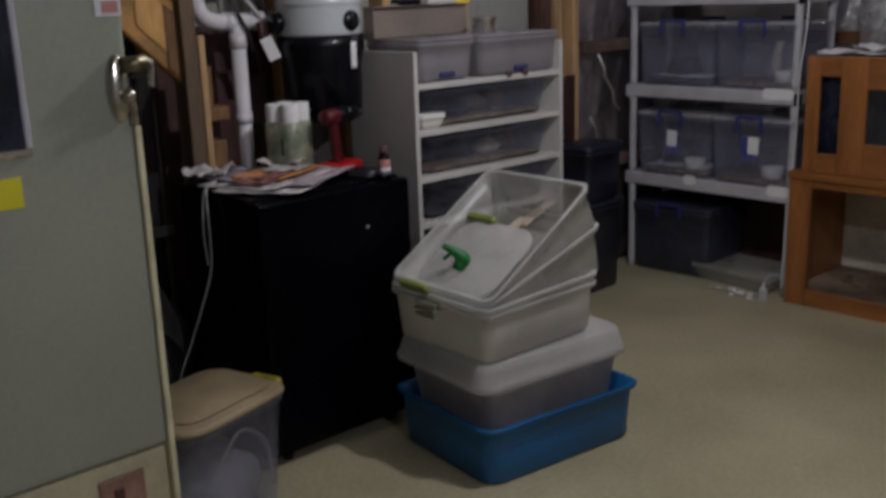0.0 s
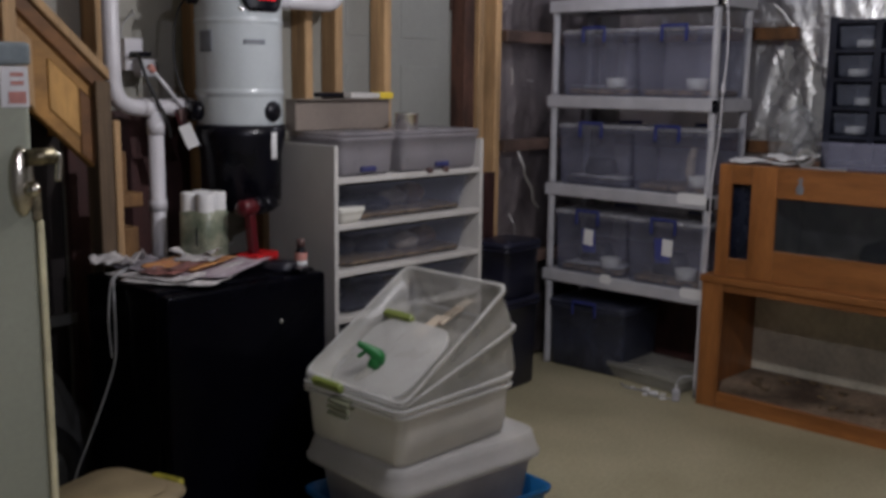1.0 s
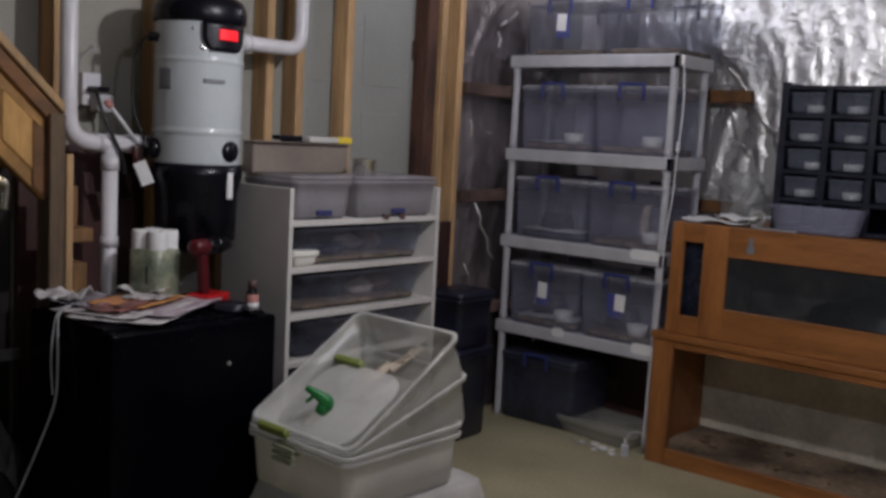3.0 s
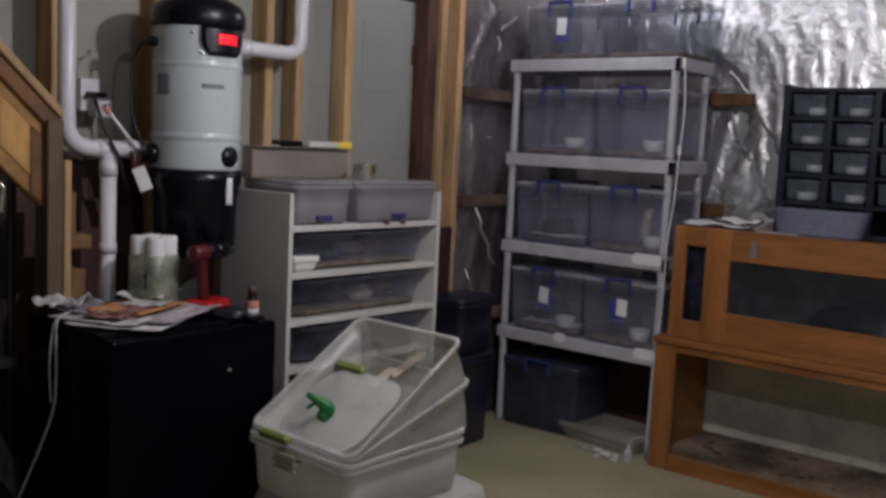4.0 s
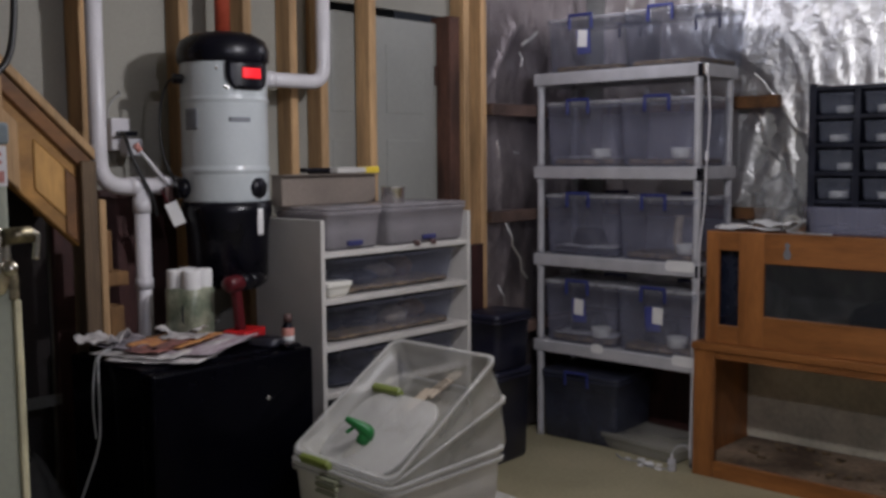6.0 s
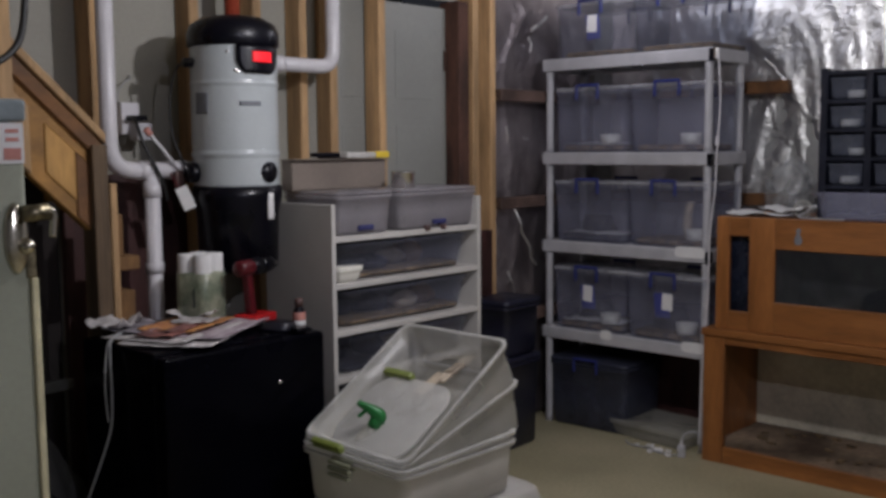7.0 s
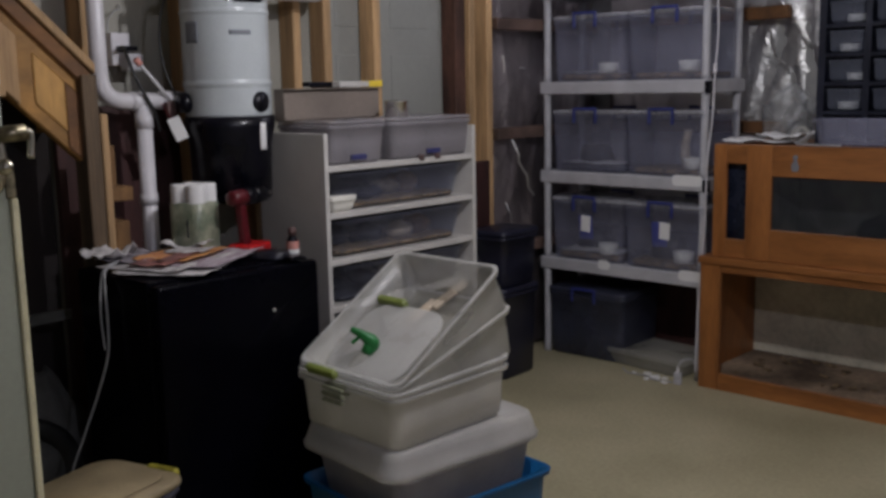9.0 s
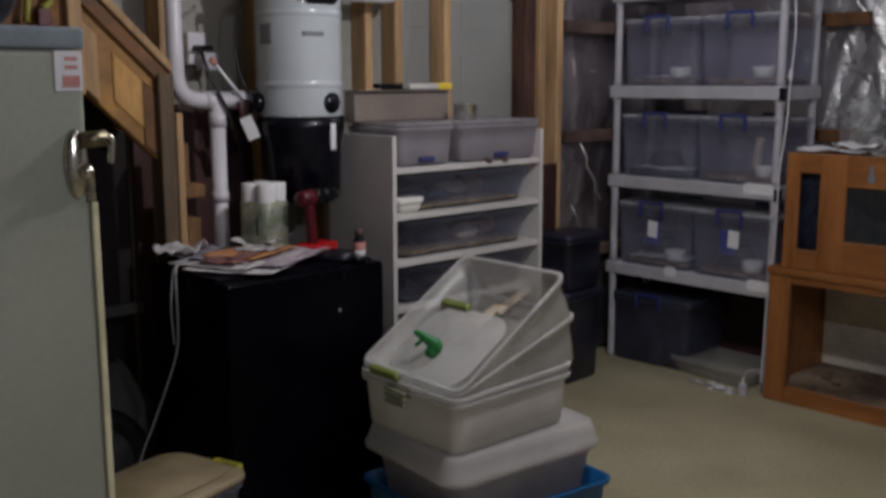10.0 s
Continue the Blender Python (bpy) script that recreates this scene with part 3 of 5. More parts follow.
def curved(w, z0, z1, r, off, mid, n=10, low=None):
    """A plate bent round the canister, mid degrees round, w wide; low: the share of the width at the bottom."""
    bm = bmesh.new()
    rows = []
    for j in range(9):
        f = j / 8
        half = w / 2 * (1 if low is None else low + (1 - low) * min(1, (f * 2.2) ** 0.5))
        z = z0 + (z1 - z0) * f
        rows.append([[bm.verts.new((rad * math.cos(radians(mid) + (k / n * 2 - 1) * half / r), rad * math.sin(radians(mid) + (k / n * 2 - 1) * half / r), z)) for k in range(n + 1)] for rad in (r, r + off)])
    for a, b in zip(rows, rows[1:]):
        for k in range(n):
            bm.faces.new((a[1][k], a[1][k + 1], b[1][k + 1], b[1][k]))
        for k in (0, n):
            bm.faces.new((a[0][k], a[1][k], b[1][k], b[0][k]))
    for row in (rows[0], rows[-1]):
        for k in range(n):
            bm.faces.new((row[0][k], row[0][k + 1], row[1][k + 1], row[1][k]))
    return bm


part("display_housing", curved(0.152, 1.652, 1.742, R, 0.012, AIM + 33, low=0.62), BLACKPL, vac, "black display housing", True)
part("display", curved(0.074, 1.688, 1.722, R + 0.012, 0.003, AIM + 36), REDGLOW, vac, "lit red display", True)
part("bucket_label", curved(0.024, 1.165, 1.255, R + 0.002, 0.006, AIM + 46), PAPERW, vac, "white label", True)
part("name_bar", curved(0.075, 1.545, 1.56, R, 0.0015, AIM + 20), INKGREY, vac, "small grey lettering as a bar", True)
part("rating_plate", curved(0.06, 1.52, 1.59, R, 0.0012, AIM - 48), INKGREY, vac, "grey rating plate", True)
for ang, z, ln_ in ((AIM + 46, 1.325, 0.008), (AIM - 66, 1.325, 0.03), (AIM - 68, 1.69, 0.03)):
    a = radians(ang)
    rad = 0.034 if z < 1.5 else 0.016
    part("port", tube([((R - 0.01) * math.cos(a), (R - 0.01) * math.sin(a), z), ((R + ln_) * math.cos(a), (R + ln_) * math.sin(a), z)], rad, 18, 0), BLACKPL, vac, "black hose port", True)
for ang, z in ((AIM - 8, 1.72), (AIM + 5, 1.655), (AIM + 2, 1.66), (AIM + 30, 1.27)):
    a = radians(ang)
    part("screw", lathe([(0.006, 0), (0.005, 0.003), (0.001, 0.004)], 10), TIN, vac).matrix_local = Matrix.Translation((R * math.cos(a), R * math.sin(a), z)) @ Vector((math.cos(a), math.sin(a), 0)).to_track_quat("Z", "Y").to_matrix().to_4x4()

outlet = thing("wall_outlet", (WX - 0.09, 2.55, 1.435), "white electrical outlet box with a plugged black lead", "outlet")
part("cover", box(0, 0.045, -0.036, 0.036, 0.02, 0.13, 0.006, 2), PVC, outlet)
part("adapter", box(0.045, 0.10, -0.01, 0.05, 0.0, 0.06, 0.008, 2), RESIN, outlet, "grey adapter")
part("plug", box(0.045, 0.085, -0.02, 0.04, 0.068, 0.085, 0.005, 2), BLACKPL, outlet, "black plug")
single("vacuum_lead", tube([(-2.465, 2.525, 1.512), (-2.42, 2.505, 1.512), (-2.37, 2.488, 1.495), (-2.335, 2.49, 1.43), (-2.322, 2.515, 1.365), (-2.318, 2.55, 1.295), (-2.335, 2.575, 1.235)], 0.0062, 8), CABLEB, (0, 0, 0), "black power lead hanging from the outlet across the pipe", "cable", smooth=True)
single("wall_lead", tube([(-2.22, 2.62, 1.69), (-2.29, 2.612, 1.685), (-2.335, 2.608, 1.63), (-2.35, 2.605, 1.53), (-2.345, 2.615, 1.43), (-2.325, 2.645, 1.345), (-2.31, 2.66, 1.32)], 0.0042, 8), CABLEB, (0, 0, 0), "thin black lead looping beside the canister", "cable", smooth=True)
wand = thing("hose_wand", (-2.325, 2.51, 1.455), "slim pale grey wand with red collar hung on the pipe", "wand")
part("rod", tube([(0, 0, 0), (0.0, 0.055, -0.06), (0.0, 0.108, -0.122)], 0.006, 10, 0), PVC, wand, smooth=True)
part("collar", tube([(0, -0.014, 0.016), (0, 0.002, -0.002)], 0.0115, 12, 0), REDPRINT, wand, "red collar", True)
part("clip", turned(box(-0.012, 0.012, -0.015, 0.015, -0.05, 0.012, 0.006, 2), pose(0.006, 0.098, -0.135, 8, 0, 0)), WAND, wand, "red-brown rubber clip")
single("thin_wire", tube([(-2.50, 2.50, 1.56), (-2.505, 2.505, 1.60), (-2.50, 2.53, 1.635), (-2.52, 2.56, 1.645), (-2.545, 2.57, 1.66)], 0.003, 6), CABLEW, (0, 0, 0), "thin pale wire looping above the outlet", "cable", smooth=True)
tag = thing("paper_tag", (-2.285, 2.595, 1.278), "white paper tag hanging from the pipe", "tag")
part("tag_card", turned(box(-0.002, 0.002, -0.021, 0.021, -0.08, 0.0, 0.001, 1), pose(0, 0, 0, 22, 0, -35)), PAPERW, tag)
part("tag_string", tube([(0, 0, -0.01), (-0.03, -0.01, 0.03), (-0.06, 0.0, 0.05)], 0.0022, 6), REDPL, tag)
single("black_cable", tube([(-1.9, 1.62, 1.75), (-1.92, 1.78, 1.62), (-1.95, 1.9, 1.66), (-1.98, 1.95, 1.78), (-2.0, 1.96, 2.0), (-2.05, 1.95, 2.40)], 0.0095, 8), CABLEB, (0, 0, 0), "thick black cable hanging beside the stairs", "cable", smooth=True)

# small fridge with papers
cab = thing("black_fridge", (-2.02, 2.472, 0), "glossy black small fridge under newspapers", "fridge")
part("body", box(-0.19, 0.21, -0.288, 0.288, 0.015, 0.838, 0.012, 3), BLACKGLOSS, cab)
part("door", box(0.214, 0.262, -0.288, 0.288, 0.05, 0.832, 0.016, 4), BLACKGLOSS, cab, "black glossy door")
part("hinge_cap", box(0.19, 0.25, 0.19, 0.24, 0.838, 0.85, 0.004, 2), BLACKPL, cab)
part("door_lock", lathe([(0.0065, 0.0), (0.0065, 0.003), (0.004, 0.005), (0.001, 0.005)], 16), TIN, cab, "small bright door lock", True).matrix_local = pose(0.2615, 0.107, 0.70, 0, 90, 0)
for sx in (-0.16, 0.2):
    for sy in (-0.21, 0.21):
        part("foot", lathe([(0.016, 0), (0.018, 0.016)], 12), BLACKPL, cab).location = (sx, sy, 0)


def paper(name, place, w, d, turn, seed, material, label, amp=0.012, tilt=(0, 0)):
    ob = single(name, sheet(w, d, 16, 12, lambda u, v: amp * noise.noise(Vector((u * 3, v * 3, seed))) + 0.35 * amp * noise.noise(Vector((u * 9, v * 9, seed))) + 0.6 * amp * abs(u - 0.5) ** 2 * 4 + amp), material, place, label, "newspaper", turn, smooth=True)
    ob.matrix_world = pose(*place, tilt[0], tilt[1], turn)
    return ob


paper("newspaper", (-1.985, 2.445, 0.840), 0.29, 0.46, 32, 1.0, NEWS, "open newspaper spread with crumpled white edges", 0.007)
paper("newspaper", (-2.02, 2.395, 0.846), 0.29, 0.36, 24, 2.0, NEWS, "second white newspaper page turned on the pile", 0.008)
paper("newspaper", (-2.11, 2.335, 0.856), 0.17, 0.20, 24, 5.0, NEWSGR, "grey printed page at the pile's edge", 0.008)
paper("newspaper", (-1.935, 2.50, 0.852), 0.17, 0.36, 30, 3.0, PURPLEPR, "page printed in violet and grey", 0.006)
paper("newspaper", (-2.02, 2.435, 0.859), 0.19, 0.26, 26, 4.0, NEWSOR, "orange printed flyer on the newspapers", 0.008)
paper("newspaper", (-1.95, 2.30, 0.860), 0.13, 0.10, 24, 6.0, NEWSRED, "small brown and red advertisement sheet", 0.006)
paper("newspaper", (-2.03, 2.47, 0.868), 0.13, 0.10, 30, 7.0, NEWS, "cream slip lying on the flyer", 0.006)
paper("newspaper", (-1.965, 2.40, 0.867), 0.06, 0.20, 30, 8.0, NEWSRED, "narrow brown printed strip", 0.005)
paper("newspaper", (-2.15, 2.26, 0.850), 0.13, 0.11, 20, 12.0, NEWS, "small crumpled white page by the cable", 0.026)
paper("newspaper", (-2.14, 2.555, 0.852), 0.15, 0.24, 40, 13.0, NEWS, "folded white page standing up in creases", 0.024)
single("white_cable", tube([(-2.10, 2.28, 0.862), (-2.04, 2.19, 0.852), (-2.01, 2.165, 0.82), (-2.0, 2.16, 0.70), (-2.005, 2.155, 0.60), (-2.03, 2.125, 0.48), (-2.06, 2.09, 0.36), (-2.09, 2.06, 0.25), (-2.12, 2.05, 0.10), (-2.14, 2.06, 0.01)], 0.0033, 8), CABLEW, (0, 0, 0), "thin white cable hanging from the newspapers", "cable", smooth=True)
single("white_cable", tube([(-2.11, 2.27, 0.862), (-2.045, 2.185, 0.85), (-2.02, 2.158, 0.81), (-2.015, 2.148, 0.72), (-2.008, 2.15, 0.62)], 0.0028, 8), CABLEW, (0, 0, 0), "short doubled loop of the white cable", "cable", smooth=True)

pack = thing("paper_roll_pack", (-2.12, 2.552, 0.842), "wrapped pack of white paper rolls on the fridge", "paper pack", 20)
for sx in (-0.03, 0.03):
    for sy in (-0.03, 0.03):
        r_ = part("roll", lathe([(0.014, 0.012), (0.028, 0.012), (0.0298, 0.018), (0.0298, 0.222), (0.028, 0.228), (0.013, 0.228), (0.012, 0.2)], 20), PAPERW, pack, smooth=True)
        r_.location = (sx, sy, 0)
part("print_mark", loft([[(x, 0.0655 + q_, z + 0.09) for x, z in rr(0.03, 0.07, 0.013, 4)] for q_ in (-0.003, 0.0)]), DARKSCREEN, pack, "dark printed shape").matrix_local = pose(0, 0, 0, 0, 0, 206)
part("wrapper", slab(0.126, 0.126, 0.006, 0.172, 0.03, 0.006, 5), PACKGREEN, pack, "printed plastic wrapper", True)

drill = thing("cordless_drill", (-2.02, 2.685, 0.842), "red and black cordless drill standing on the fridge", "drill", 20)
part("battery", box(-0.042, 0.047, -0.06, 0.062, 0.0, 0.028, 0.008, 3), REDBRIGHT, drill, "red battery")
part("grip", turned(box(-0.014, 0.014, -0.018, 0.014, 0.024, 0.162, 0.008, 3), pose(0, -0.012, 0, 8, 0, 0)), REDPL, drill, "red grip", True)
part("motor_body", turned(lathe([(0.018, -0.085), (0.026, -0.078), (0.027, -0.022), (0.025, -0.016)], 20), pose(0, 0, 0.18, -90, 0, 0)), REDPL, drill, "red motor body", True)
part("gear_collar", turned(lathe([(0.025, -0.0155), (0.029, -0.01), (0.029, 0.03)], 20), pose(0, 0, 0.18, -90, 0, 0)), BLACKPL, drill, "black gear collar", True)
part("chuck", turned(lathe([(0.028, 0.03), (0.03, 0.05), (0.026, 0.085), (0.02, 0.105), (0.008, 0.108)], 20), pose(0, 0, 0.18, -90, 0, 0)), BLACKPL, drill, "black chuck", True)
part("bit", turned(lathe([(0.007, 0.1), (0.007, 0.145)], 10), pose(0, 0, 0.18, -90, 0, 0)), TIN, drill, "steel bit")

bottle = thing("small_bottle", (-1.84, 2.725, 0.839), "small dark bottle with red and white label", "bottle")
part("bottle_body", lathe([(0.018, 0), (0.02, 0.004), (0.02, 0.05), (0.012, 0.064), (0.011, 0.07)], 20), BLACKPL, bottle, smooth=True)
part("bottle_cap", lathe([(0.014, 0.066), (0.014, 0.09), (0.011, 0.092)], 16), WAND, bottle, smooth=True)
part("bottle_label", lathe([(0.0206, 0.024), (0.0208, 0.025), (0.0208, 0.048), (0.0206, 0.049)], 20), REDPRINT, bottle, "red and white label", True)
part("bottle_label", lathe([(0.0206, 0.008), (0.0209, 0.009), (0.0209, 0.022), (0.0206, 0.023)], 20), PAPERW, bottle, "white label band", True)
single("black_pouch", loft([[(x + 0.01 * math.sin(z * 60), y, z) for x, y in rr(0.13 - 1.2 * z, 0.10 - 1.1 * z, 0.045)] for z in (0.0, 0.008, 0.018, 0.024)]), BAGPL, (-1.87, 2.66, 0.839), "flat black pouch on the fridge", "pouch", 15, smooth=True)

# ---- white shelf rack ----
RX0, RX1, RY0, RY1 = -2.26, -1.905, 2.925, 3.69
rack = thing("shelf_rack", (0, 0, 0), "white melamine shelf rack filled with plastic tubs", "shelf")
part("side_panel", box(RX0, RX1, RY0, RY0 + 0.018, 0, 1.215, 0.0015, 1), MELAMINE, rack)
part("side_panel", box(RX0, RX1, RY1 - 0.018, RY1, 0, 1.215, 0.0015, 1), MELAMINE, rack)
part("back_panel", box(RX0 - 0.006, RX0 - 0.001, RY0, RY1, 0.02, 1.13, 0.001, 1), MELAMINE, rack)
LEVELS = [1.105, 0.945, 0.783, 0.62, 0.457, 0.294, 0.131]
for z in LEVELS:
    part("shelf_board", box(RX0, RX1 - 0.002, RY0 + 0.0185, RY1 - 0.0185, z - 0.02, z, 0.0015, 1), MELAMINE, rack)


for y in (3.39, 3.475):
    part("edge_clip", box(RX1 - 0.012, RX1 + 0.006, y - 0.012, y + 0.012, 1.098, 1.118, 0.003, 1), WAND, rack, "small dark edge clip")


def flat_tub(name, w, d, h, place, label, material=RACKTUB, fill=SUBSTRATE, turn=90):
    t = thing(name, place, label, "tub", turn, group="tubs in the white rack")
    part("tub_wall", shell(w, d, h, 0.003, 0.93, 0.008, 0.03, 3), material, t, smooth=True)
    part("bedding", slab(w * 0.92, d * 0.92, 0.006, 0.022, 0.03, 0.004, 3), fill, t, "thin layer of brown bedding", True)
    rng = random.Random(place[2])
    for k, m_ in enumerate((DARKTHING, NAVYTOTE, STICKWOOD, BLOCKWOOD)):
        lump = part("hide", lumpy(rng.uniform(0.10, 0.17), rng.uniform(0.08, 0.14), rng.uniform(0.04, 0.085), place[2] * 7 + k, 0.02, 16, 8), m_, t, ("dark hide", "dark hide", "pale wood piece", "brown bark piece")[k], True)
        lump.location = (w * (-0.32 + 0.2 * k) + rng.uniform(-0.03, 0.03), rng.uniform(-0.06, 0.04), 0.021)
    return t


for k, z in enumerate(LEVELS[1:6]):
    flat_tub("plastic_tub", 0.66, 0.31, 0.128, (-2.085, 3.305, z + 0.001), "low translucent blue-grey plastic tub on a shelf", fill=DARKTHING if k == 2 else SUBSTRATE)
cup = thing("white_box", (-1.945, 3.015, 0.9452), "small white plastic box on the shelf edge", "box", 90)
part("box_body", shell(0.11, 0.06, 0.05, 0.003, 0.88, 0.004, 0.012, 3), CUPWHITE, cup, smooth=True)
part("box_lid", slab(0.12, 0.07, 0.046, 0.054, 0.012, 0.002, 3), CUPWHITE, cup, smooth=True)


def latch(w, h, t, off, material, parent, m, label=""):
    """A bail latch: a bar with two arms."""
    bm = box(-w / 2, w / 2, -t, 0, h - 0.014, h, 0.003, 1)
    for s in (-1, 1):
        box(s * (w / 2 - 0.006) - 0.006, s * (w / 2 - 0.006) + 0.006, -t, 0, 0, h - 0.014, 0.002, 1, bm=bm)
    return part("latch", turned(bm, m), material, parent, label)


def tote(place, w, d, h, label, turn=0.0, cups=1, seed=0, paper_label=False, fill=SUBSTRATE, group="clear totes on the shelf unit", plastic=CLEARPL, hide=False, liner=False, bark=False):
    """A clear tote with lid, blue latches and what lies in it; its front faces -y."""
    rng = random.Random(seed)
    t = thing("plastic_tote", place, label, "tote", turn, group=group)
    part("tote_body", shell(w, d, h * 0.93, 0.003, 0.955, 0.005, 0.03), plastic, t, smooth=True)
    part("lid", slab(w + 0.014, d + 0.014, h * 0.93 + 0.001, h, 0.035, 0.006), TOTELID if plastic in (CLEARPL, TOPCLEAR) else plastic, t, "clear lid", True)
    for s in (-1, 1):
        latch(w * 0.32, 0.075, 0.012, 0, BLUEPL, t, pose(0, s * (d / 2 + 0.012), h - 0.062, 0, 0, 0 if s < 0 else 180), "blue latch")
    if fill:
        part("bedding", slab(w * 0.86, d * 0.86, 0.006, 0.006 + h * 0.09, 0.03, 0.006), fill, t, "layer of bedding", True)
    for k in range(cups):
        c = part("cup", lathe([(0.04, 0), (0.043, 0.004), (0.05, 0.05), (0.047, 0.05), (0.04, 0.006)], 20), CUPWHITE, t, "white plastic cup", True)
        c.location = (w * (0.24 if k == 0 else -0.2) + rng.uniform(-0.04, 0.04), -d * 0.28, 0.008 + h * 0.09)
    if hide:
        part("hide", loft([[(x, y, z) for x, y in rr(0.2 - z * 0.5, 0.16 - z * 0.4, 0.05)] for z in (h * 0.1, h * 0.3, h * 0.42)]), DARKTHING, t, "dark hide box", True).location = (-w * 0.15, 0.03, 0)
    if paper_label:
        part("sticker", turned(box(-0.027, 0.027, -0.001, 0.0015, -0.034, 0.046, 0.0005, 1), pose(0.006 + rng.uniform(-0.01, 0.01), -d / 2 * 0.965 - 0.005, h * 0.58, 3, 4, 0)), PAPERW, t, "white paper label")
        part("sticker", turned(box(-0.042, 0.034, -0.001, 0.001, -0.066, 0.05, 0.0005, 1), pose(rng.uniform(-0.012, 0.012), -d / 2 * 0.965 - 0.003, h * 0.57, 3, -3, 0)), LABELBLUE, t, "dark blue printed label")
    if liner:
        part("liner", sheet(w * 0.8, d * 0.5, 10, 6, lambda u, v: 0.01 * noise.noise(Vector((u * 4, v * 4, seed)))), PAPERW, t, "pale paper liner", True).location = (0, -d * 0.16, h * 0.1 + 0.014)
    if bark:
        part("bark", loft([[(x + 0.012 * math.sin(z * 40), y, z) for x, y in rr(0.05 - 0.08 * z, 0.035, 0.014)] for z in (h * 0.1, h * 0.3, h * 0.5, h * 0.7)]), STICKWOOD, t, "pale upright bark piece", True).location = (w * 0.16, -d * 0.2, 0)
    return t


# what stands on the rack
def low_tote(place, w, d, h, label):
    t = thing("plastic_tote", place, label, "tote", 90, group="totes on the rack")
    part("tote_body", shell(w, d, h * 0.9, 0.003, 0.95, 0.005, 0.025), MILKTOTE, t, smooth=True)
    part("lid", slab(w + 0.012, d + 0.012, h * 0.9 + 0.001, h, 0.025, 0.005), MILKTOTE, t, "clear lid", True)
    part("tote_back", slab(w * 0.9, d * 0.86, 0.006, h * 0.6, 0.02, 0.005), GREYFILL, t, "grey contents", True)
    part("foot_pad", box(-0.035, 0.035, -d / 2 - 0.004, -d / 2 + 0.008, 0.014, 0.032, 0.004, 2), PADBLUE, t, "faded blue latch")
    return t


low_tote((-2.045, 3.46, 1.1055), 0.42, 0.27, 0.15, "low clear tote with lid on the rack top")
low_tote((-2.06, 3.09, 1.1055), 0.26, 0.29, 0.15, "small clear tote on the rack top")
crate = thing("cardboard_box", (-2.17, 3.08, 1.2562), "long narrow brown cardboard box lying across two totes", "box")
part("carton", box(0.01, 0.07, -0.16, 0.29, 0.0, 0.105, 0.003, 1), CARDBOARD, crate)
part("flap", box(0.008, 0.088, -0.163, 0.293, 0.1055, 0.1092, 0.001, 1), CARDBOARD, crate, "folded-out cardboard flap")
board = thing("lath", (-2.105, 3.265, 1.3680), "white board with yellow tape end on the carton", "board", 4)
part("board", box(-0.02, 0.02, -0.11, 0.11, 0.0, 0.02, 0.002, 1), MELAMINE, board)
part("tape", box(-0.022, 0.022, 0.04, 0.114, -0.002, 0.022, 0.002, 1), YELLOWT, board, "yellow tape")
single("black_tray", shell(0.036, 0.22, 0.022, 0.002, 0.85, 0.004, 0.012), BLACKPL, (-2.140, 3.16, 1.3658), "shiny black tray on the carton", "tray", smooth=True)
tin = thing("tin_can", (-1.985, 3.345, 1.256), "short silver tin can on the clear tote", "tin")
part("can", lathe([(0.042, 0), (0.044, 0.003), (0.044, 0.054), (0.046, 0.057), (0.044, 0.060), (0.04, 0.057), (0.001, 0.054)], 28), TIN, tin, smooth=True)

# ---- grey shelf unit with totes ----
UX0, UX1, UY0, UY1 = -2.425, -1.505, 4.78, 5.125
unit = thing("shelf_unit", (0, 0, 0), "grey resin shelving unit holding clear totes", "shelving")
TOPS = [1.83, 1.372, 0.935, 0.497]
for z in TOPS:
    tier = part("tier", box(UX0, UX1, UY0, UY1, z - 0.014, z, 0.003, 1), RESIN, unit)
    for y0, y1, x0, x1 in ((UY0, UY0 + 0.02, UX0, UX1), (UY1 - 0.02, UY1, UX0, UX1), (UY0 + 0.021, UY1 - 0.021, UX0, UX0 + 0.02), (UY0 + 0.021, UY1 - 0.021, UX1 - 0.02, UX1)):
        part("tier_edge", box(x0 - 0.001, x1 + 0.001, y0 - 0.001, y1 + 0.001, z - 0.058, z - 0.002, 0.004, 2), RESIN, tier)
    for k in range(1, 5):
        x = UX0 + (UX1 - UX0) * k / 5
        part("rib", box(x - 0.004, x + 0.004, UY0 + 0.021, UY1 - 0.021, z - 0.05, z - 0.0145), RESIN, tier)
ZS = [(0.0, 0.439), (0.497, 0.877), (0.935, 1.314), (1.372, 1.772)]
for x in (UX0 + 0.026, UX1 - 0.026):
    for y in (UY0 + 0.026, UY1 - 0.026):
        for z0, z1 in ZS:
            p = part("post", lathe([(0.021, z0), (0.018, z0 + 0.03), (0.018, z1 - 0.03), (0.021, z1)], 14), RESIN, unit, smooth=True)
            p.location = (x, y, 0)
for z in TOPS[:3]:
    part("corner_clip", box(UX1 - 0.016, UX1 + 0.006, UY0 - 0.006, UY0 + 0.03, z - 0.06, z - 0.006, 0.003, 1), BLACKPL, unit, "black corner clip")

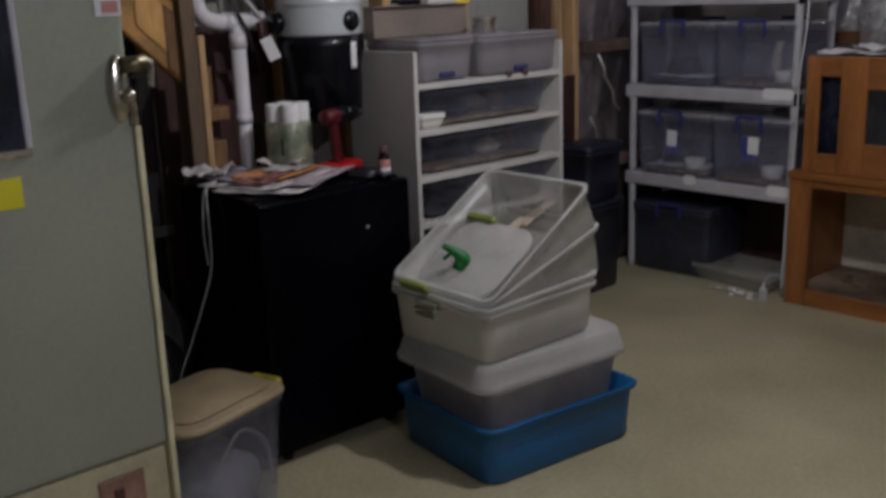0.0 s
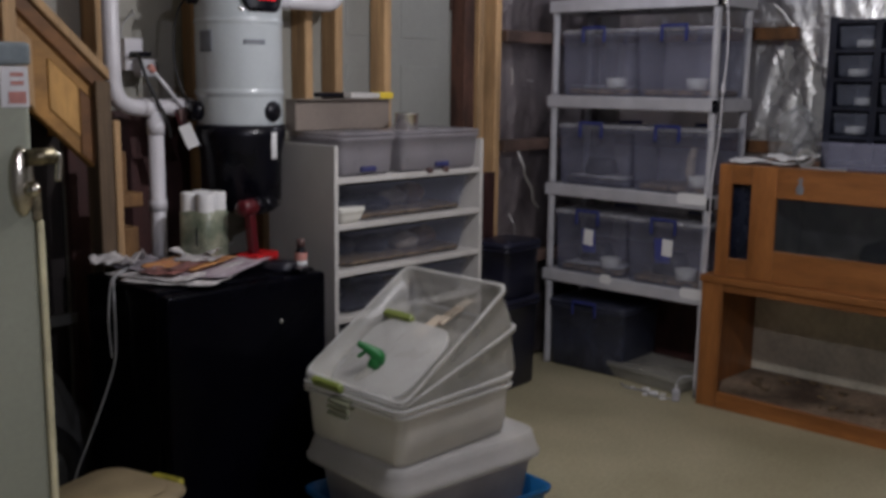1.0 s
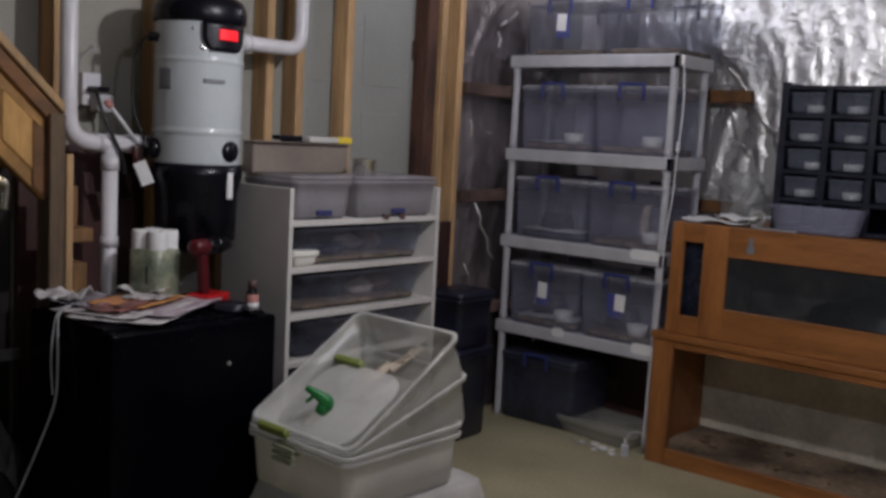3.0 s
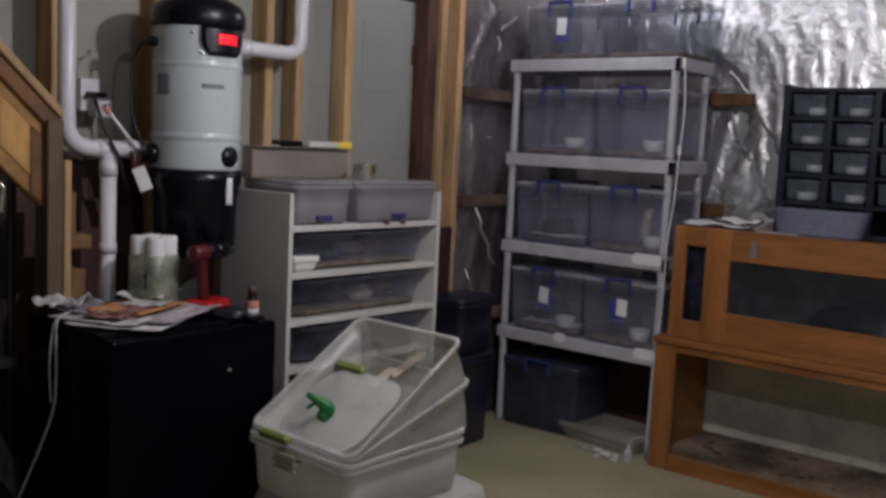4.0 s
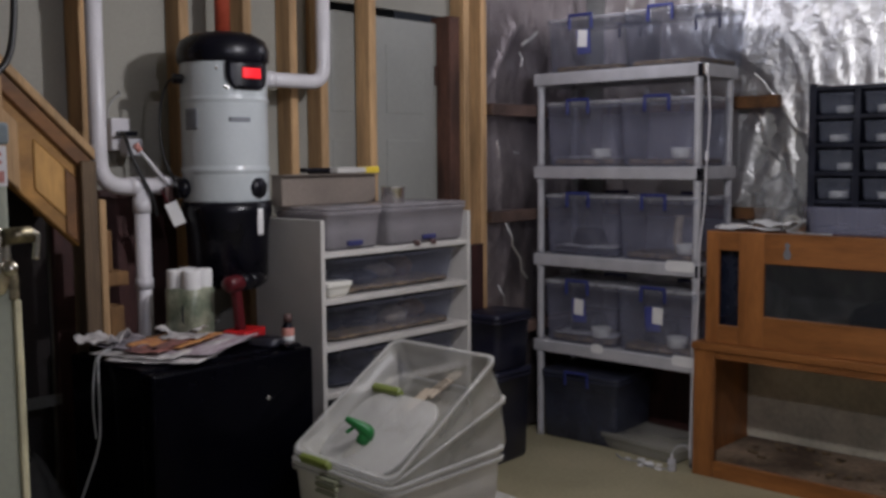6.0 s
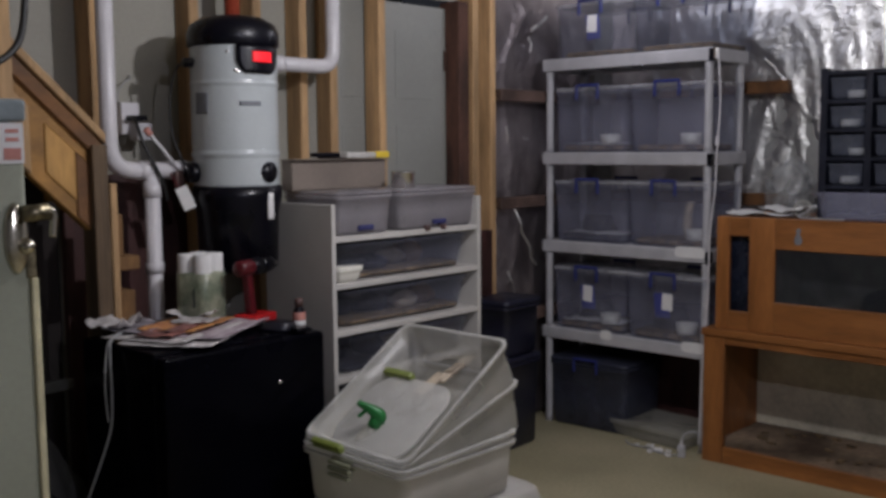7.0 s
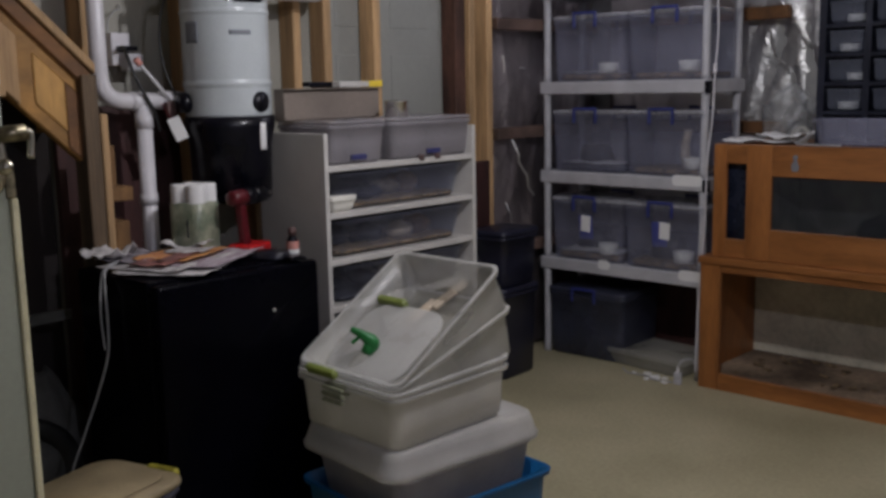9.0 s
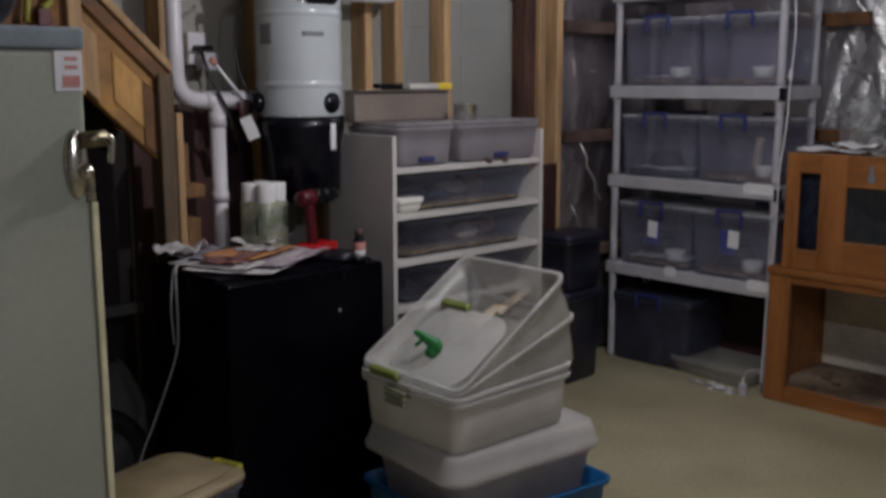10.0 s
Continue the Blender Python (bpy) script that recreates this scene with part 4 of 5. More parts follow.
TW, TD = 0.42, 0.32
n_ = 0
for z, hh, kw in ((1.8305, 0.26, dict(cups=0, fill=SUBSTRATE)), (1.3725, 0.315, dict(cups=1)), (0.9355, 0.30, dict(cups=1)), (0.4975, 0.31, dict(cups=1, paper_label=True, hide=True))):
    for side in (0, 1):
        n_ += 1
        x = -2.155 if side == 0 else -1.728
        kw2 = dict(kw)
        if z > 1.8:
            kw2["paper_label"] = side == 0
            kw2["deep"] = 0.42
            kw2["plastic"] = TOPCLEAR
            x -= 0.0 if side == 0 else -0.01
        if z == 0.9355 and side == 0:
            kw2.update(fill=DARKTHING, cups=0, hide=True)
        kw2["liner"] = z < 1.8 and side == 0
        kw2["bark"] = z == 0.9355 and side == 1
        deep = kw2.pop("deep", TD)
        tote((x, 4.965 - 0.003 * n_ + (deep - TD) / 2, z), TW, deep, hh, "clear plastic tote with blue latches holding bedding" + (" and a paper label" if kw2.get("paper_label") else " and a white cup" if kw2.get("cups") else ""), (-1.5, 1.2, 0.6)[n_ % 3], seed=n_, **kw2)
# plastic coloured dark to carry the shade below the lowest shelf
tote((-2.165, 4.97, 0.001), 0.44, 0.36, 0.345, "clear tote with blue latches under the shelves, darkened for shade", 2, 0, 20, plastic=DARKTOTE, fill=DARKTHING)
for x, z, w_, h_ in ((-1.597, 0.922, 0.15, 0.05), (-1.575, 0.488, 0.115, 0.05), (-2.04, 0.490, 0.07, 0.046)):
    single("shelf_tag", loft([[(a_, q_, b_) for a_, b_ in rr(w_, h_, 0.02, 4)] for q_ in (-0.003, 0.0)]), PAPERW, (x, UY0 - 0.0015, z), "pale plastic card clipped to the shelf edge", "card", 0)
single("hanging_cable", tube([(UX1 + 0.024, 4.79, 1.80), (UX1 + 0.04, 4.785, 1.6), (UX1 + 0.032, 4.78, 1.40), (UX1 + 0.026, 4.775, 1.2), (UX1 + 0.012, 4.765, 1.0), (UX1 + 0.006, 4.765, 0.7), (UX1 - 0.006, 4.75, 0.4), (UX1 + 0.0, 4.72, 0.06)], 0.0038, 6), PVC, (0, 0, 0), "thin white cord hanging down the shelf post", "cable", smooth=True)
single("cord_switch", box(-0.008, 0.008, -0.007, 0.007, -0.022, 0.022, 0.005, 2), PVC, (UX1 + 0.033, 4.778, 1.42), "small white switch on the hanging cord", "switch")
part("corner_clip", box(UX1 + 0.0065, UX1 + 0.018, UY0 - 0.004, UY0 + 0.03, 1.775, 1.826, 0.003, 1), TIN, unit, "bright metal clip")

# on the floor before the shelf unit
single("back_board", box(-0.45, 0.44, -0.01, 0.01, 0, 0.62, 0.003, 1), MAROON, (-1.95, 5.2, 0), "dark maroon board standing behind the shelves", "board")
fb = thing("flat_box", (-1.80, 4.925, 0), "flat clear plastic box on the floor", "box", -6)
part("box_base", shell(0.44, 0.30, 0.07, 0.003, 0.93, 0.006, 0.03), FROSTPL, fb, smooth=True)
part("box_lid", slab(0.455, 0.315, 0.071, 0.08, 0.03, 0.003), FROSTPL, fb, "clear lid", True)
strip = thing("power_adapter", (-1.575, 4.69, 0), "white upright power adapter on the floor", "adapter", 22)
part("adapter_body", box(-0.018, 0.018, -0.014, 0.014, 0, 0.055, 0.007, 2), RESIN, strip)
part("strain_relief", lathe([(0.007, 0.055), (0.006, 0.075), (0.004, 0.084)], 10), PVC, strip)
for x in (-0.008, 0.008):
    part("prong", box(x - 0.0015, x + 0.0015, -0.026, -0.016, 0.03, 0.038), TIN, strip)
single("floor_cable", tube([(-1.60, 4.685, 0.005), (-1.68, 4.67, 0.005), (-1.76, 4.70, 0.005), (-1.84, 4.695, 0.005), (-1.90, 4.74, 0.005)], 0.0045, 6), CABLEW, (0, 0, 0), "white cable lying on the concrete floor", "cable", smooth=True)
single("floor_cable", tube([(-1.575, 4.69, 0.082), (-1.56, 4.70, 0.11), (-1.53, 4.72, 0.12), (-1.512, 4.745, 0.09), (-1.515, 4.75, 0.03)], 0.0045, 6), CABLEW, (0, 0, 0), "white cable looping from the adapter", "cable", smooth=True)


for x, y, w_, sd in ((-1.70, 4.70, 0.06, 3.0), (-1.76, 4.735, 0.045, 4.0), (-1.63, 4.665, 0.035, 6.0), (-1.72, 4.66, 0.03, 7.0), (-1.82, 4.715, 0.028, 8.5), (-1.66, 4.72, 0.032, 9.5)):
    single("crumpled_paper", lumpy(w_, w_ * 0.6, w_ * 0.25, sd, 0.012, 14, 6), PAPERW, (x, y, 0.0), "crumpled scrap of white paper on the floor", "paper", smooth=False)
for z, h_ in ((0.0, 0.435), (0.4365, 0.265)):
    t = thing("navy_tote", (-2.31, 4.345, z), "dark navy plastic tote in the shaded corner", "tote", 3, group="dark stacked totes")
    part("tote_body", shell(0.20, 0.27, h_ - 0.03, 0.004, 0.92, 0.008, 0.03), NAVYTOTE, t, smooth=True)
    part("lid", slab(0.22, 0.29, h_ - 0.03, h_, 0.03, 0.006), NAVYTOTE, t, smooth=True)
single("leaning_board", box(-0.012, 0.012, -0.09, 0.09, 0.0, 1.01, 0.003, 1), MAROON, (-2.44, 4.30, 0), "dark maroon board leaning by the door studs", "board")

# ---- orange wooden terrarium on its stand ----
CX0, CX1, CY0, CY1 = -1.445, 0.35, 4.735, 5.24
ter = thing("terrarium_cabinet", (0, 0, 0), "orange varnished wooden terrarium cabinet with glass front", "cabinet")
part("bottom", box(CX0, CX1, CY0 + 0.02, CY1, 0.602, 0.625, 0.002, 1), ORANGEWOOD, ter)
part("top", box(CX0, CX1, CY0 + 0.02, CY1, 1.072, 1.095, 0.002, 1), ORANGEWOOD, ter)
part("side", box(CX0, CX0 + 0.02, CY0 + 0.021, CY1, 0.626, 1.071, 0.002, 1), ORANGEWOODV, ter)
part("side", box(CX1 - 0.02, CX1, CY0 + 0.021, CY1, 0.626, 1.071, 0.002, 1), ORANGEWOODV, ter)
part("back", box(CX0 + 0.02, CX1 - 0.02, CY1 - 0.012, CY1, 0.626, 1.071), DARKGLASSIN, ter)
for x0, x1 in ((CX0, -1.385), (-1.293, -1.18), (CX1 - 0.06, CX1)):
    part("front_stile", box(x0, x1, CY0, CY0 + 0.02, 0.602, 1.095, 0.0025, 1), ORANGEWOODV, ter)
for x0, x1, z0, z1 in ((-1.385, -1.293, 0.602, 0.685), (-1.385, -1.293, 1.012, 1.095), (-1.18, CX1 - 0.06, 0.602, 0.74), (-1.18, CX1 - 0.06, 0.965, 1.095)):
    part("front_rail", box(x0, x1, CY0, CY0 + 0.0195, z0, z1, 0.0025, 1), ORANGEWOOD, ter)
part("divider", box(-1.285, -1.268, CY0 + 0.022, CY1 - 0.02, 0.626, 1.071), DARKGLASSIN, ter)
part("slot_panel", box(-1.424, -1.29, CY0 + 0.05, CY0 + 0.056, 0.63, 1.07), DARKSCREEN, ter, "dark panel behind the slot")
part("glass", box(-1.178, CX1 - 0.062, CY0 + 0.009, CY0 + 0.013, 0.741, 0.964), GLASS, ter, "glass front").visible_shadow = False
for x in (-1.08,):
    part("logo_mark", lathe([(0.012, 0), (0.018, 0.02), (0.006, 0.045), (0.012, 0.06), (0.001, 0.07)], 12), INKGREY, ter, "small faded decal").matrix_local = Matrix.Translation((x, CY0 - 0.001, 0.99)) @ Matrix.Diagonal((1, 0.08, 1, 1))
single("black_hide", lumpy(0.70, 0.26, 0.225, 7.0, 0.02), BLACKPL, (-0.56, 4.95, 0.626), "dark low hide inside the terrarium", "hide", smooth=True)

SX0, SX1, SY0, SY1 = -1.50, 0.38, 4.715, 5.24
stand = thing("wooden_stand", (0, 0, 0), "orange wooden stand with an open lower shelf", "stand")
part("top_board", box(SX0, SX1, SY0, SY1, 0.568, 0.601, 0.004, 2), ORANGEWOOD, stand)
part("top_rail", box(SX0 + 0.105, SX1 - 0.09, SY0 + 0.012, SY0 + 0.03, 0.535, 0.567, 0.002, 1), ORANGEWOOD, stand)
part("leg", box(SX0 + 0.008, SX0 + 0.105, SY0 + 0.008, SY0 + 0.034, 0.0, 0.567, 0.003, 1), ORANGEWOODV, stand)
part("leg", box(SX1 - 0.09, SX1 - 0.008, SY0 + 0.008, SY0 + 0.034, 0.0, 0.567, 0.003, 1), ORANGEWOODV, stand)
part("side", box(SX0 + 0.008, SX0 + 0.028, SY0 + 0.035, SY1, 0.0, 0.567, 0.002, 1), ORANGEWOODV, stand)
part("side", box(SX1 - 0.028, SX1 - 0.008, SY0 + 0.035, SY1, 0.0, 0.567, 0.002, 1), ORANGEWOODV, stand)
part("base_rail", box(SX0 + 0.105, SX1 - 0.09, SY0 + 0.01, SY0 + 0.032, 0.0, 0.075, 0.003, 1), ORANGEWOOD, stand)
part("lower_shelf", box(SX0 + 0.03, SX1 - 0.03, SY0 + 0.033, SY1 - 0.014, 0.055, 0.07, 0.002, 1), DUSTY, stand)
part("back", box(SX0 + 0.028, SX1 - 0.028, SY1 - 0.012, SY1, 0.071, 0.567), CABINSIDE, stand, "pale worn back board")
bm = bmesh.new()
rng = random.Random(5)
for k in range(26):
    a = rng.uniform(SX0 + 0.15, -0.3), rng.uniform(SY0 + 0.06, SY1 - 0.05)
    s = rng.uniform(0.008, 0.024)
    join(bm, turned(box(-s, s, -s * 0.7, s * 0.7, 0, s * 0.35, s * 0.08, 1), pose(a[0], a[1], 0.071, rng.uniform(-12, 12), rng.uniform(-12, 12), rng.uniform(0, 180))))
single("wood_litter", bm, SUBSTRATE, (0, 0, 0.004), "scattered bark and litter on the lower shelf", "litter", kind="stuff")

# on the terrarium
DX0, DX1, DY0, DY1 = -1.055, -0.29, 4.855, 5.13
dr = thing("drawer_rack", (0, 0, 0), "black rack of small drawers holding clear tubs", "rack")
part("back", box(DX0, DX1, DY1 - 0.008, DY1, 1.0955, 1.712, 0.001, 1), RACKBLACK, dr)
part("side", box(DX0, DX0 + 0.032, DY0, DY1 - 0.008, 1.0955, 1.712, 0.002, 1), RACKBLACK, dr)
part("side", box(DX1 - 0.032, DX1, DY0, DY1 - 0.008, 1.0955, 1.712, 0.002, 1), RACKBLACK, dr)
COLS = 4
pitch_x = (DX1 - DX0 - 0.03) / COLS
for k in range(1, COLS):
    x = DX0 + 0.015 + pitch_x * k
    part("upright", box(x - 0.014, x + 0.014, DY0, DY1 - 0.008, 1.0955, 1.70, 0.002, 1), RACKBLACK, dr)
for k in range(6):
    z = 1.70 - 0.1165 * k
    part("shelf_strip", box(DX0 + 0.03, DX1 - 0.03, DY0 + 0.001, DY1 - 0.009, z - 0.018, z, 0.002, 1), RACKBLACK, dr)
for c in range(COLS):
    for r in range(4):
        x, z = DX0 + 0.015 + pitch_x * (c + 0.5), 1.70 - 0.1165 * (r + 1) + 0.001
        t = thing("small_tub", (x, (DY0 + DY1) / 2 - 0.012 + 0.004 * ((r + c) % 3), z), "small clear tub with a white cup in the rack", "tub", group="tubs in the black rack")
        part("tub_wall", shell(pitch_x - 0.042, 0.235, 0.088, 0.002, 0.965, 0.003, 0.012, 3), DRAWERPL, t, smooth=True)
        part("cup", lathe([(0.034, 0), (0.039, 0.003), (0.04, 0.031), (0.037, 0.031), (0.035, 0.004)], 16), CUPWHITE, t, "white cup", True).location = (0.012 + random.Random(c * 7 + r).uniform(-0.02, 0.02), -0.062, 0.004)
ct = thing("clear_tub", (-0.835, 4.79, 1.0955), "open clear plastic tub before the drawer rack", "tub", 2)
part("tub_wall", shell(0.36, 0.105, 0.112, 0.003, 0.9, 0.008, 0.02), CLEARPL, ct, smooth=True)
single("clear_bag", lumpy(0.20, 0.20, 0.23, 11.0, 0.11), CLEARBAG, (-1.24, 5.02, 1.0955), "crumpled clear plastic bag on the cabinet", "bag", smooth=True)
paper("paper_sheet", (-1.27, 4.84, 1.0958), 0.30, 0.17, 5, 9.0, PAPERW, "loose white papers on the cabinet top", 0.012)
paper("paper_sheet", (-1.17, 4.86, 1.108), 0.22, 0.15, -12, 10.0, PAPERW, "crumpled white paper on the cabinet top", 0.02)
single("cabinet_cable", tube([(-1.05, 4.82, 1.15), (-1.08, 4.80, 1.12), (-1.1, 4.78, 1.102), (-1.0, 4.752, 1.10), (-0.9, 4.745, 1.10)], 0.004, 6), CABLEW, (0, 0, 0), "white cable along the cabinet edge", "cable", smooth=True)
roll = thing("tape_roll", (-1.10, 4.82, 1.135), "clear roll of tape beside the drawer rack", "tape roll", 20)
part("ring", turned(lathe([(0.026, -0.02), (0.038, -0.02), (0.038, 0.02), (0.026, 0.02), (0.026, -0.019)], 24), pose(0, 0, 0, 90, 0, 0)), FROSTPL, roll, smooth=True)

# ---- stack of totes in the middle of the floor ----
blue = thing("blue_tote", (-1.40, 2.868, 0), "low blue plastic tote on the floor", "tote", -7)
part("tote_body", shell(0.475, 0.605, 0.185, 0.004, 0.965, 0.012, 0.05), BLUETOTE, blue, smooth=True)
part("rim", rim_ring(0.475, 0.605, 0.185, 0.012, 0.05), BLUETOTE, blue, smooth=True)
part("tote_floor", slab(0.40, 0.53, 0.012, 0.02, 0.05, 0.002), BLUETOTE, blue)
grey = thing("grey_tote", (-1.405, 2.865, 0.021), "grey translucent tote sitting in the blue tote", "tote", -5)
part("tote_body", shell(0.42, 0.54, 0.265, 0.003, 0.88, 0.006, 0.05), GREYTOTE, grey, smooth=True)
part("rim", rim_ring(0.42, 0.54, 0.265, 0.006, 0.05), GREYTOTE, grey, smooth=True)
lidt = thing("frosted_lid", (-1.405, 2.85, 0.29), "frosted white tote lid lying on the grey tote", "lid", -6)
part("lid_plate", loft([[(x, y, z) for x, y in rr(a_, b_, 0.06, 6)] for a_, b_, z in ((0.45, 0.58, 0.0), (0.472, 0.602, 0.003), (0.476, 0.606, 0.018), (0.466, 0.596, 0.027), (0.452, 0.582, 0.055), (0.44, 0.57, 0.077), (0.425, 0.555, 0.083))]), LIDPL, lidt, smooth=True)
part("lid_panel", slab(0.37, 0.49, 0.0825, 0.0845, 0.05, 0.001, 6), LIDPL, lidt, smooth=True)
STACK = [(0.8, 0.528, 0.0), (2.5, 0.545, 0.002), (18.0, 0.556, 0.0), (33.0, 0.566, 0.004)]
TH = 0.155
for k, (tilt, z, dx) in enumerate(STACK):
    m = pose(-1.425 + dx, 2.55 if tilt < 5 else 2.56, z, tilt, 0, -2)
    ln_ = 0.462 if tilt < 5 else 0.485
    t = thing("clear_tote", (0, 0, 0), "open clear tote nested in a tilted stack" if tilt > 5 else "open clear tote low in a nested stack", "tote", group="tilted clear totes", m=m)
    part("tote_body", turned(shell(0.425, ln_, TH, 0.0025, 0.965, 0.010, 0.035, 5), pose(0, ln_ / 2 + 0.01, -TH)), FROSTLOW if tilt < 5 else FROSTPL, t, smooth=True)
    part("rim", turned(rim_ring(0.425, ln_, TH, 0.010, 0.035, 5), pose(0, ln_ / 2 + 0.01, -TH)), RIMPL, t, "brighter rolled rim", True)
    if k == 3:
        part("latch", box(-0.064, 0.064, -0.012, 0.010, -0.014, 0.014, 0.009, 3), LATCHLIME, t, "olive green latch").location = (-0.090, -0.012, 0.0)
    else:
        for z_ in (-0.022, -0.042):
            part("latch", box(-0.045, 0.045, -0.010, 0.004, z_ - 0.005, z_ + 0.005, 0.004, 2), OLIVEDULL, t, "dull olive latch bar").location = (-0.02, -0.014, 0.0)
sc = thing("spray_bottle", (0, 0, 0), "clear spray bottle with green trigger head in a tote", "spray bottle", m=pose(-1.484, 2.702, 0.634, 0, 24, 42) @ Matrix.Scale(0.95, 4))
head_ = part("trigger_head", loft([[(x, y * s_, z * s_ + dz) for y, z in rr(0.034, 0.034, 0.013, 5)] for x, s_, dz in ((-0.052, 0.35, 0.006), (-0.046, 0.55, 0.006), (-0.02, 0.75, 0.004), (0.004, 1.05, 0.0), (0.026, 1.3, -0.005), (0.042, 1.15, -0.010), (0.05, 0.6, -0.014))]), GREENPL, sc, "green trigger head", True)
part("neck", loft([[(x, y, z) for x, y in rr(a_, a_, a_ * 0.45, 5)] for a_, z in ((0.036, -0.046), (0.042, -0.040), (0.042, -0.020), (0.032, -0.006))]), GREENPL, head_, smooth=True).location = (0.024, 0, 0)
part("trigger", turned(box(-0.006, 0.006, -0.007, 0.007, -0.034, 0.0, 0.004, 2), pose(-0.016, 0, -0.004, 0, 28, 0)), GREENPL, head_)
part("bottle", lathe([(0.038, -0.17), (0.042, -0.16), (0.042, -0.105), (0.03, -0.07), (0.015, -0.043)], 24), FROSTPL, sc, "clear bottle", True).location = (0.022, 0, 0)
for x, y, z, ln_, tilt in ((-1.47, 2.93, 0.672, 0.062, 26), (-1.44, 3.02, 0.712, 0.075, 24)):
    single("wood_stick", turned(box(-0.02, 0.02, -ln_, ln_, -0.006, 0.006, 0.004, 1), pose(0, 0, 0, tilt, 0, 0)), STICKWOOD, (x, y, z), "short pale wooden stick lying in the totes", "stick", -8)
inner = thing("latch_lid", (0, 0, 0), "milky tote lid with olive latches lying in the tilted tote", "lid", m=pose(-1.421, 2.56, 0.566, 33, 0, -2) @ pose(-0.045, 0.185, -0.075))
part("lid_plate", slab(0.33, 0.31, 0.0, 0.012, 0.085, 0.004, 8), WHITEBAG, inner, smooth=True)
part("latch", box(-0.062, 0.062, -0.012, 0.012, 0.0, 0.026, 0.008, 3), LATCHLIME, inner, "olive green latch").location = (-0.10, 0.157, 0)

# ---- freezer and what stands by it ----
FX, FY = -0.90, 1.437
fz = thing("freezer", (0, 0, 0), "old grey-green upright freezer with chrome latch", "freezer")
part("body", box(-1.54, -0.965, 0.70, FY - 0.006, 0.03, 1.44, 0.012, 3), FREEZER, fz)
part("door", box(-0.955, FX, 0.695, FY - 0.004, 0.635, 1.446, 0.010, 3), FREEZER, fz, "plain enamel door")
part("top_trim", box(-1.55, FX + 0.003, 0.69, FY + 0.001, 1.447, 1.482, 0.008, 3), FREEZERTOP, fz, "grey-blue top trim")
part("base_panel", box(-0.955, FX - 0.012, 0.70, FY - 0.004, 0.06, 0.628, 0.006, 2), CREAM, fz, "pale lower panel")
part("base_vent", box(FX - 0.014, FX - 0.006, 1.30, 1.385, 0.50, 0.60, 0.004, 2), VENTBROWN, fz, "brown stained vent plate")
part("vent_slot", box(FX - 0.010, FX - 0.003, 1.325, 1.345, 0.50, 0.58, 0.003, 1), DARKWOOD, fz, "dark vent slot")
part("edge_strip", box(-0.952, FX + 0.002, FY - 0.0035, FY + 0.008, 0.06, 1.205, 0.002, 1), CREAM, fz, "cream gasket edge strip")
plate = part("latch_plate", loft([[(y, z, x) for y, z in [(w_ / 2 * math.cos(k * math.pi / 14), h_ / 2 * math.sin(k * math.pi / 14)) for k in range(28)]] for w_, h_, x in ((0.040, 0.112, 0.0), (0.038, 0.108, 0.005), (0.028, 0.094, 0.010))]), BRASS, fz, "worn chrome latch plate", True)
plate.matrix_local = pose(FX, 1.412, 1.268) @ Matrix(((0, 0, 1, 0), (1, 0, 0, 0), (0, 1, 0, 0), (0, 0, 0, 1)))
part("barrel", tube([(FX + 0.012, 1.418, 1.306), (FX + 0.016, 1.458, 1.308)], 0.013, 16, 0), OLDBRASS, plate.parent, "tarnished latch barrel", True)
part("handle", tube([(FX + 0.016, 1.455, 1.312), (FX + 0.018, 1.464, 1.308), (FX + 0.018, 1.466, 1.295), (FX + 0.018, 1.463, 1.268)], 0.0055, 10), BRASS, fz, "chrome lever handle", True)
part("knob", lathe([(0.011, 0), (0.013, 0.008), (0.009, 0.018), (0.001, 0.02)], 18), BRASS, fz, "round lock knob", True).matrix_local = pose(FX + 0.004, 1.424, 1.256, 0, 90, 0)
part("keeper", box(FX - 0.03, FX + 0.004, 1.426, 1.442, 1.205, 1.25, 0.004, 2), OLDBRASS, fz, "tarnished latch keeper")
stk = part("sticker", box(FX - 0.001, FX + 0.0012, 1.388, 1.432, 1.383, 1.445, 0.0005, 1), PAPERW, fz, "white paper sticker")
part("print_bar", box(FX + 0.0012, FX + 0.0018, 1.400, 1.427, 1.389, 1.407), REDPRINT, stk, "red printed block")
for z in (1.42, 1.433):
    part("print_bar", box(FX + 0.0012, FX + 0.0018, 1.404, 1.424, z - 0.003, z + 0.003), REDPRINT, stk, "faint print as bars")
scr = part("notice_panel", box(FX - 0.001, FX + 0.004, 1.10, 1.252, 1.19, 1.43, 0.003, 2), DARKSCREEN, fz, "dark glossy notice panel")
part("panel_edge", box(FX - 0.001, FX + 0.006, 1.10, 1.262, 1.178, 1.19, 0.002, 1), BRASS, scr, "bright lower edge")
part("panel_edge", box(FX - 0.001, FX + 0.005, 1.252, 1.262, 1.19, 1.43, 0.002, 1), RESIN, scr, "grey side edge")
part("panel_print", box(FX + 0.004, FX + 0.0046, 1.12, 1.225, 1.285, 1.335, 0.0002, 1), NAVY, scr, "blue printed field")
part("sticker", box(FX - 0.001, FX + 0.0012, 1.195, 1.239, 1.10, 1.148, 0.0005, 1), YELLOWST, fz, "yellow sticker")
single("dark_bag", lumpy(0.34, 0.40, 0.16, 13.0, 0.03), BAGPL, (-1.12, 1.23, 1.482), "dark bag lying on the freezer", "bag", smooth=True)
yb = thing("yellow_box", (-1.22, 1.385, 1.482), "small mustard yellow package on the freezer", "package", 15)
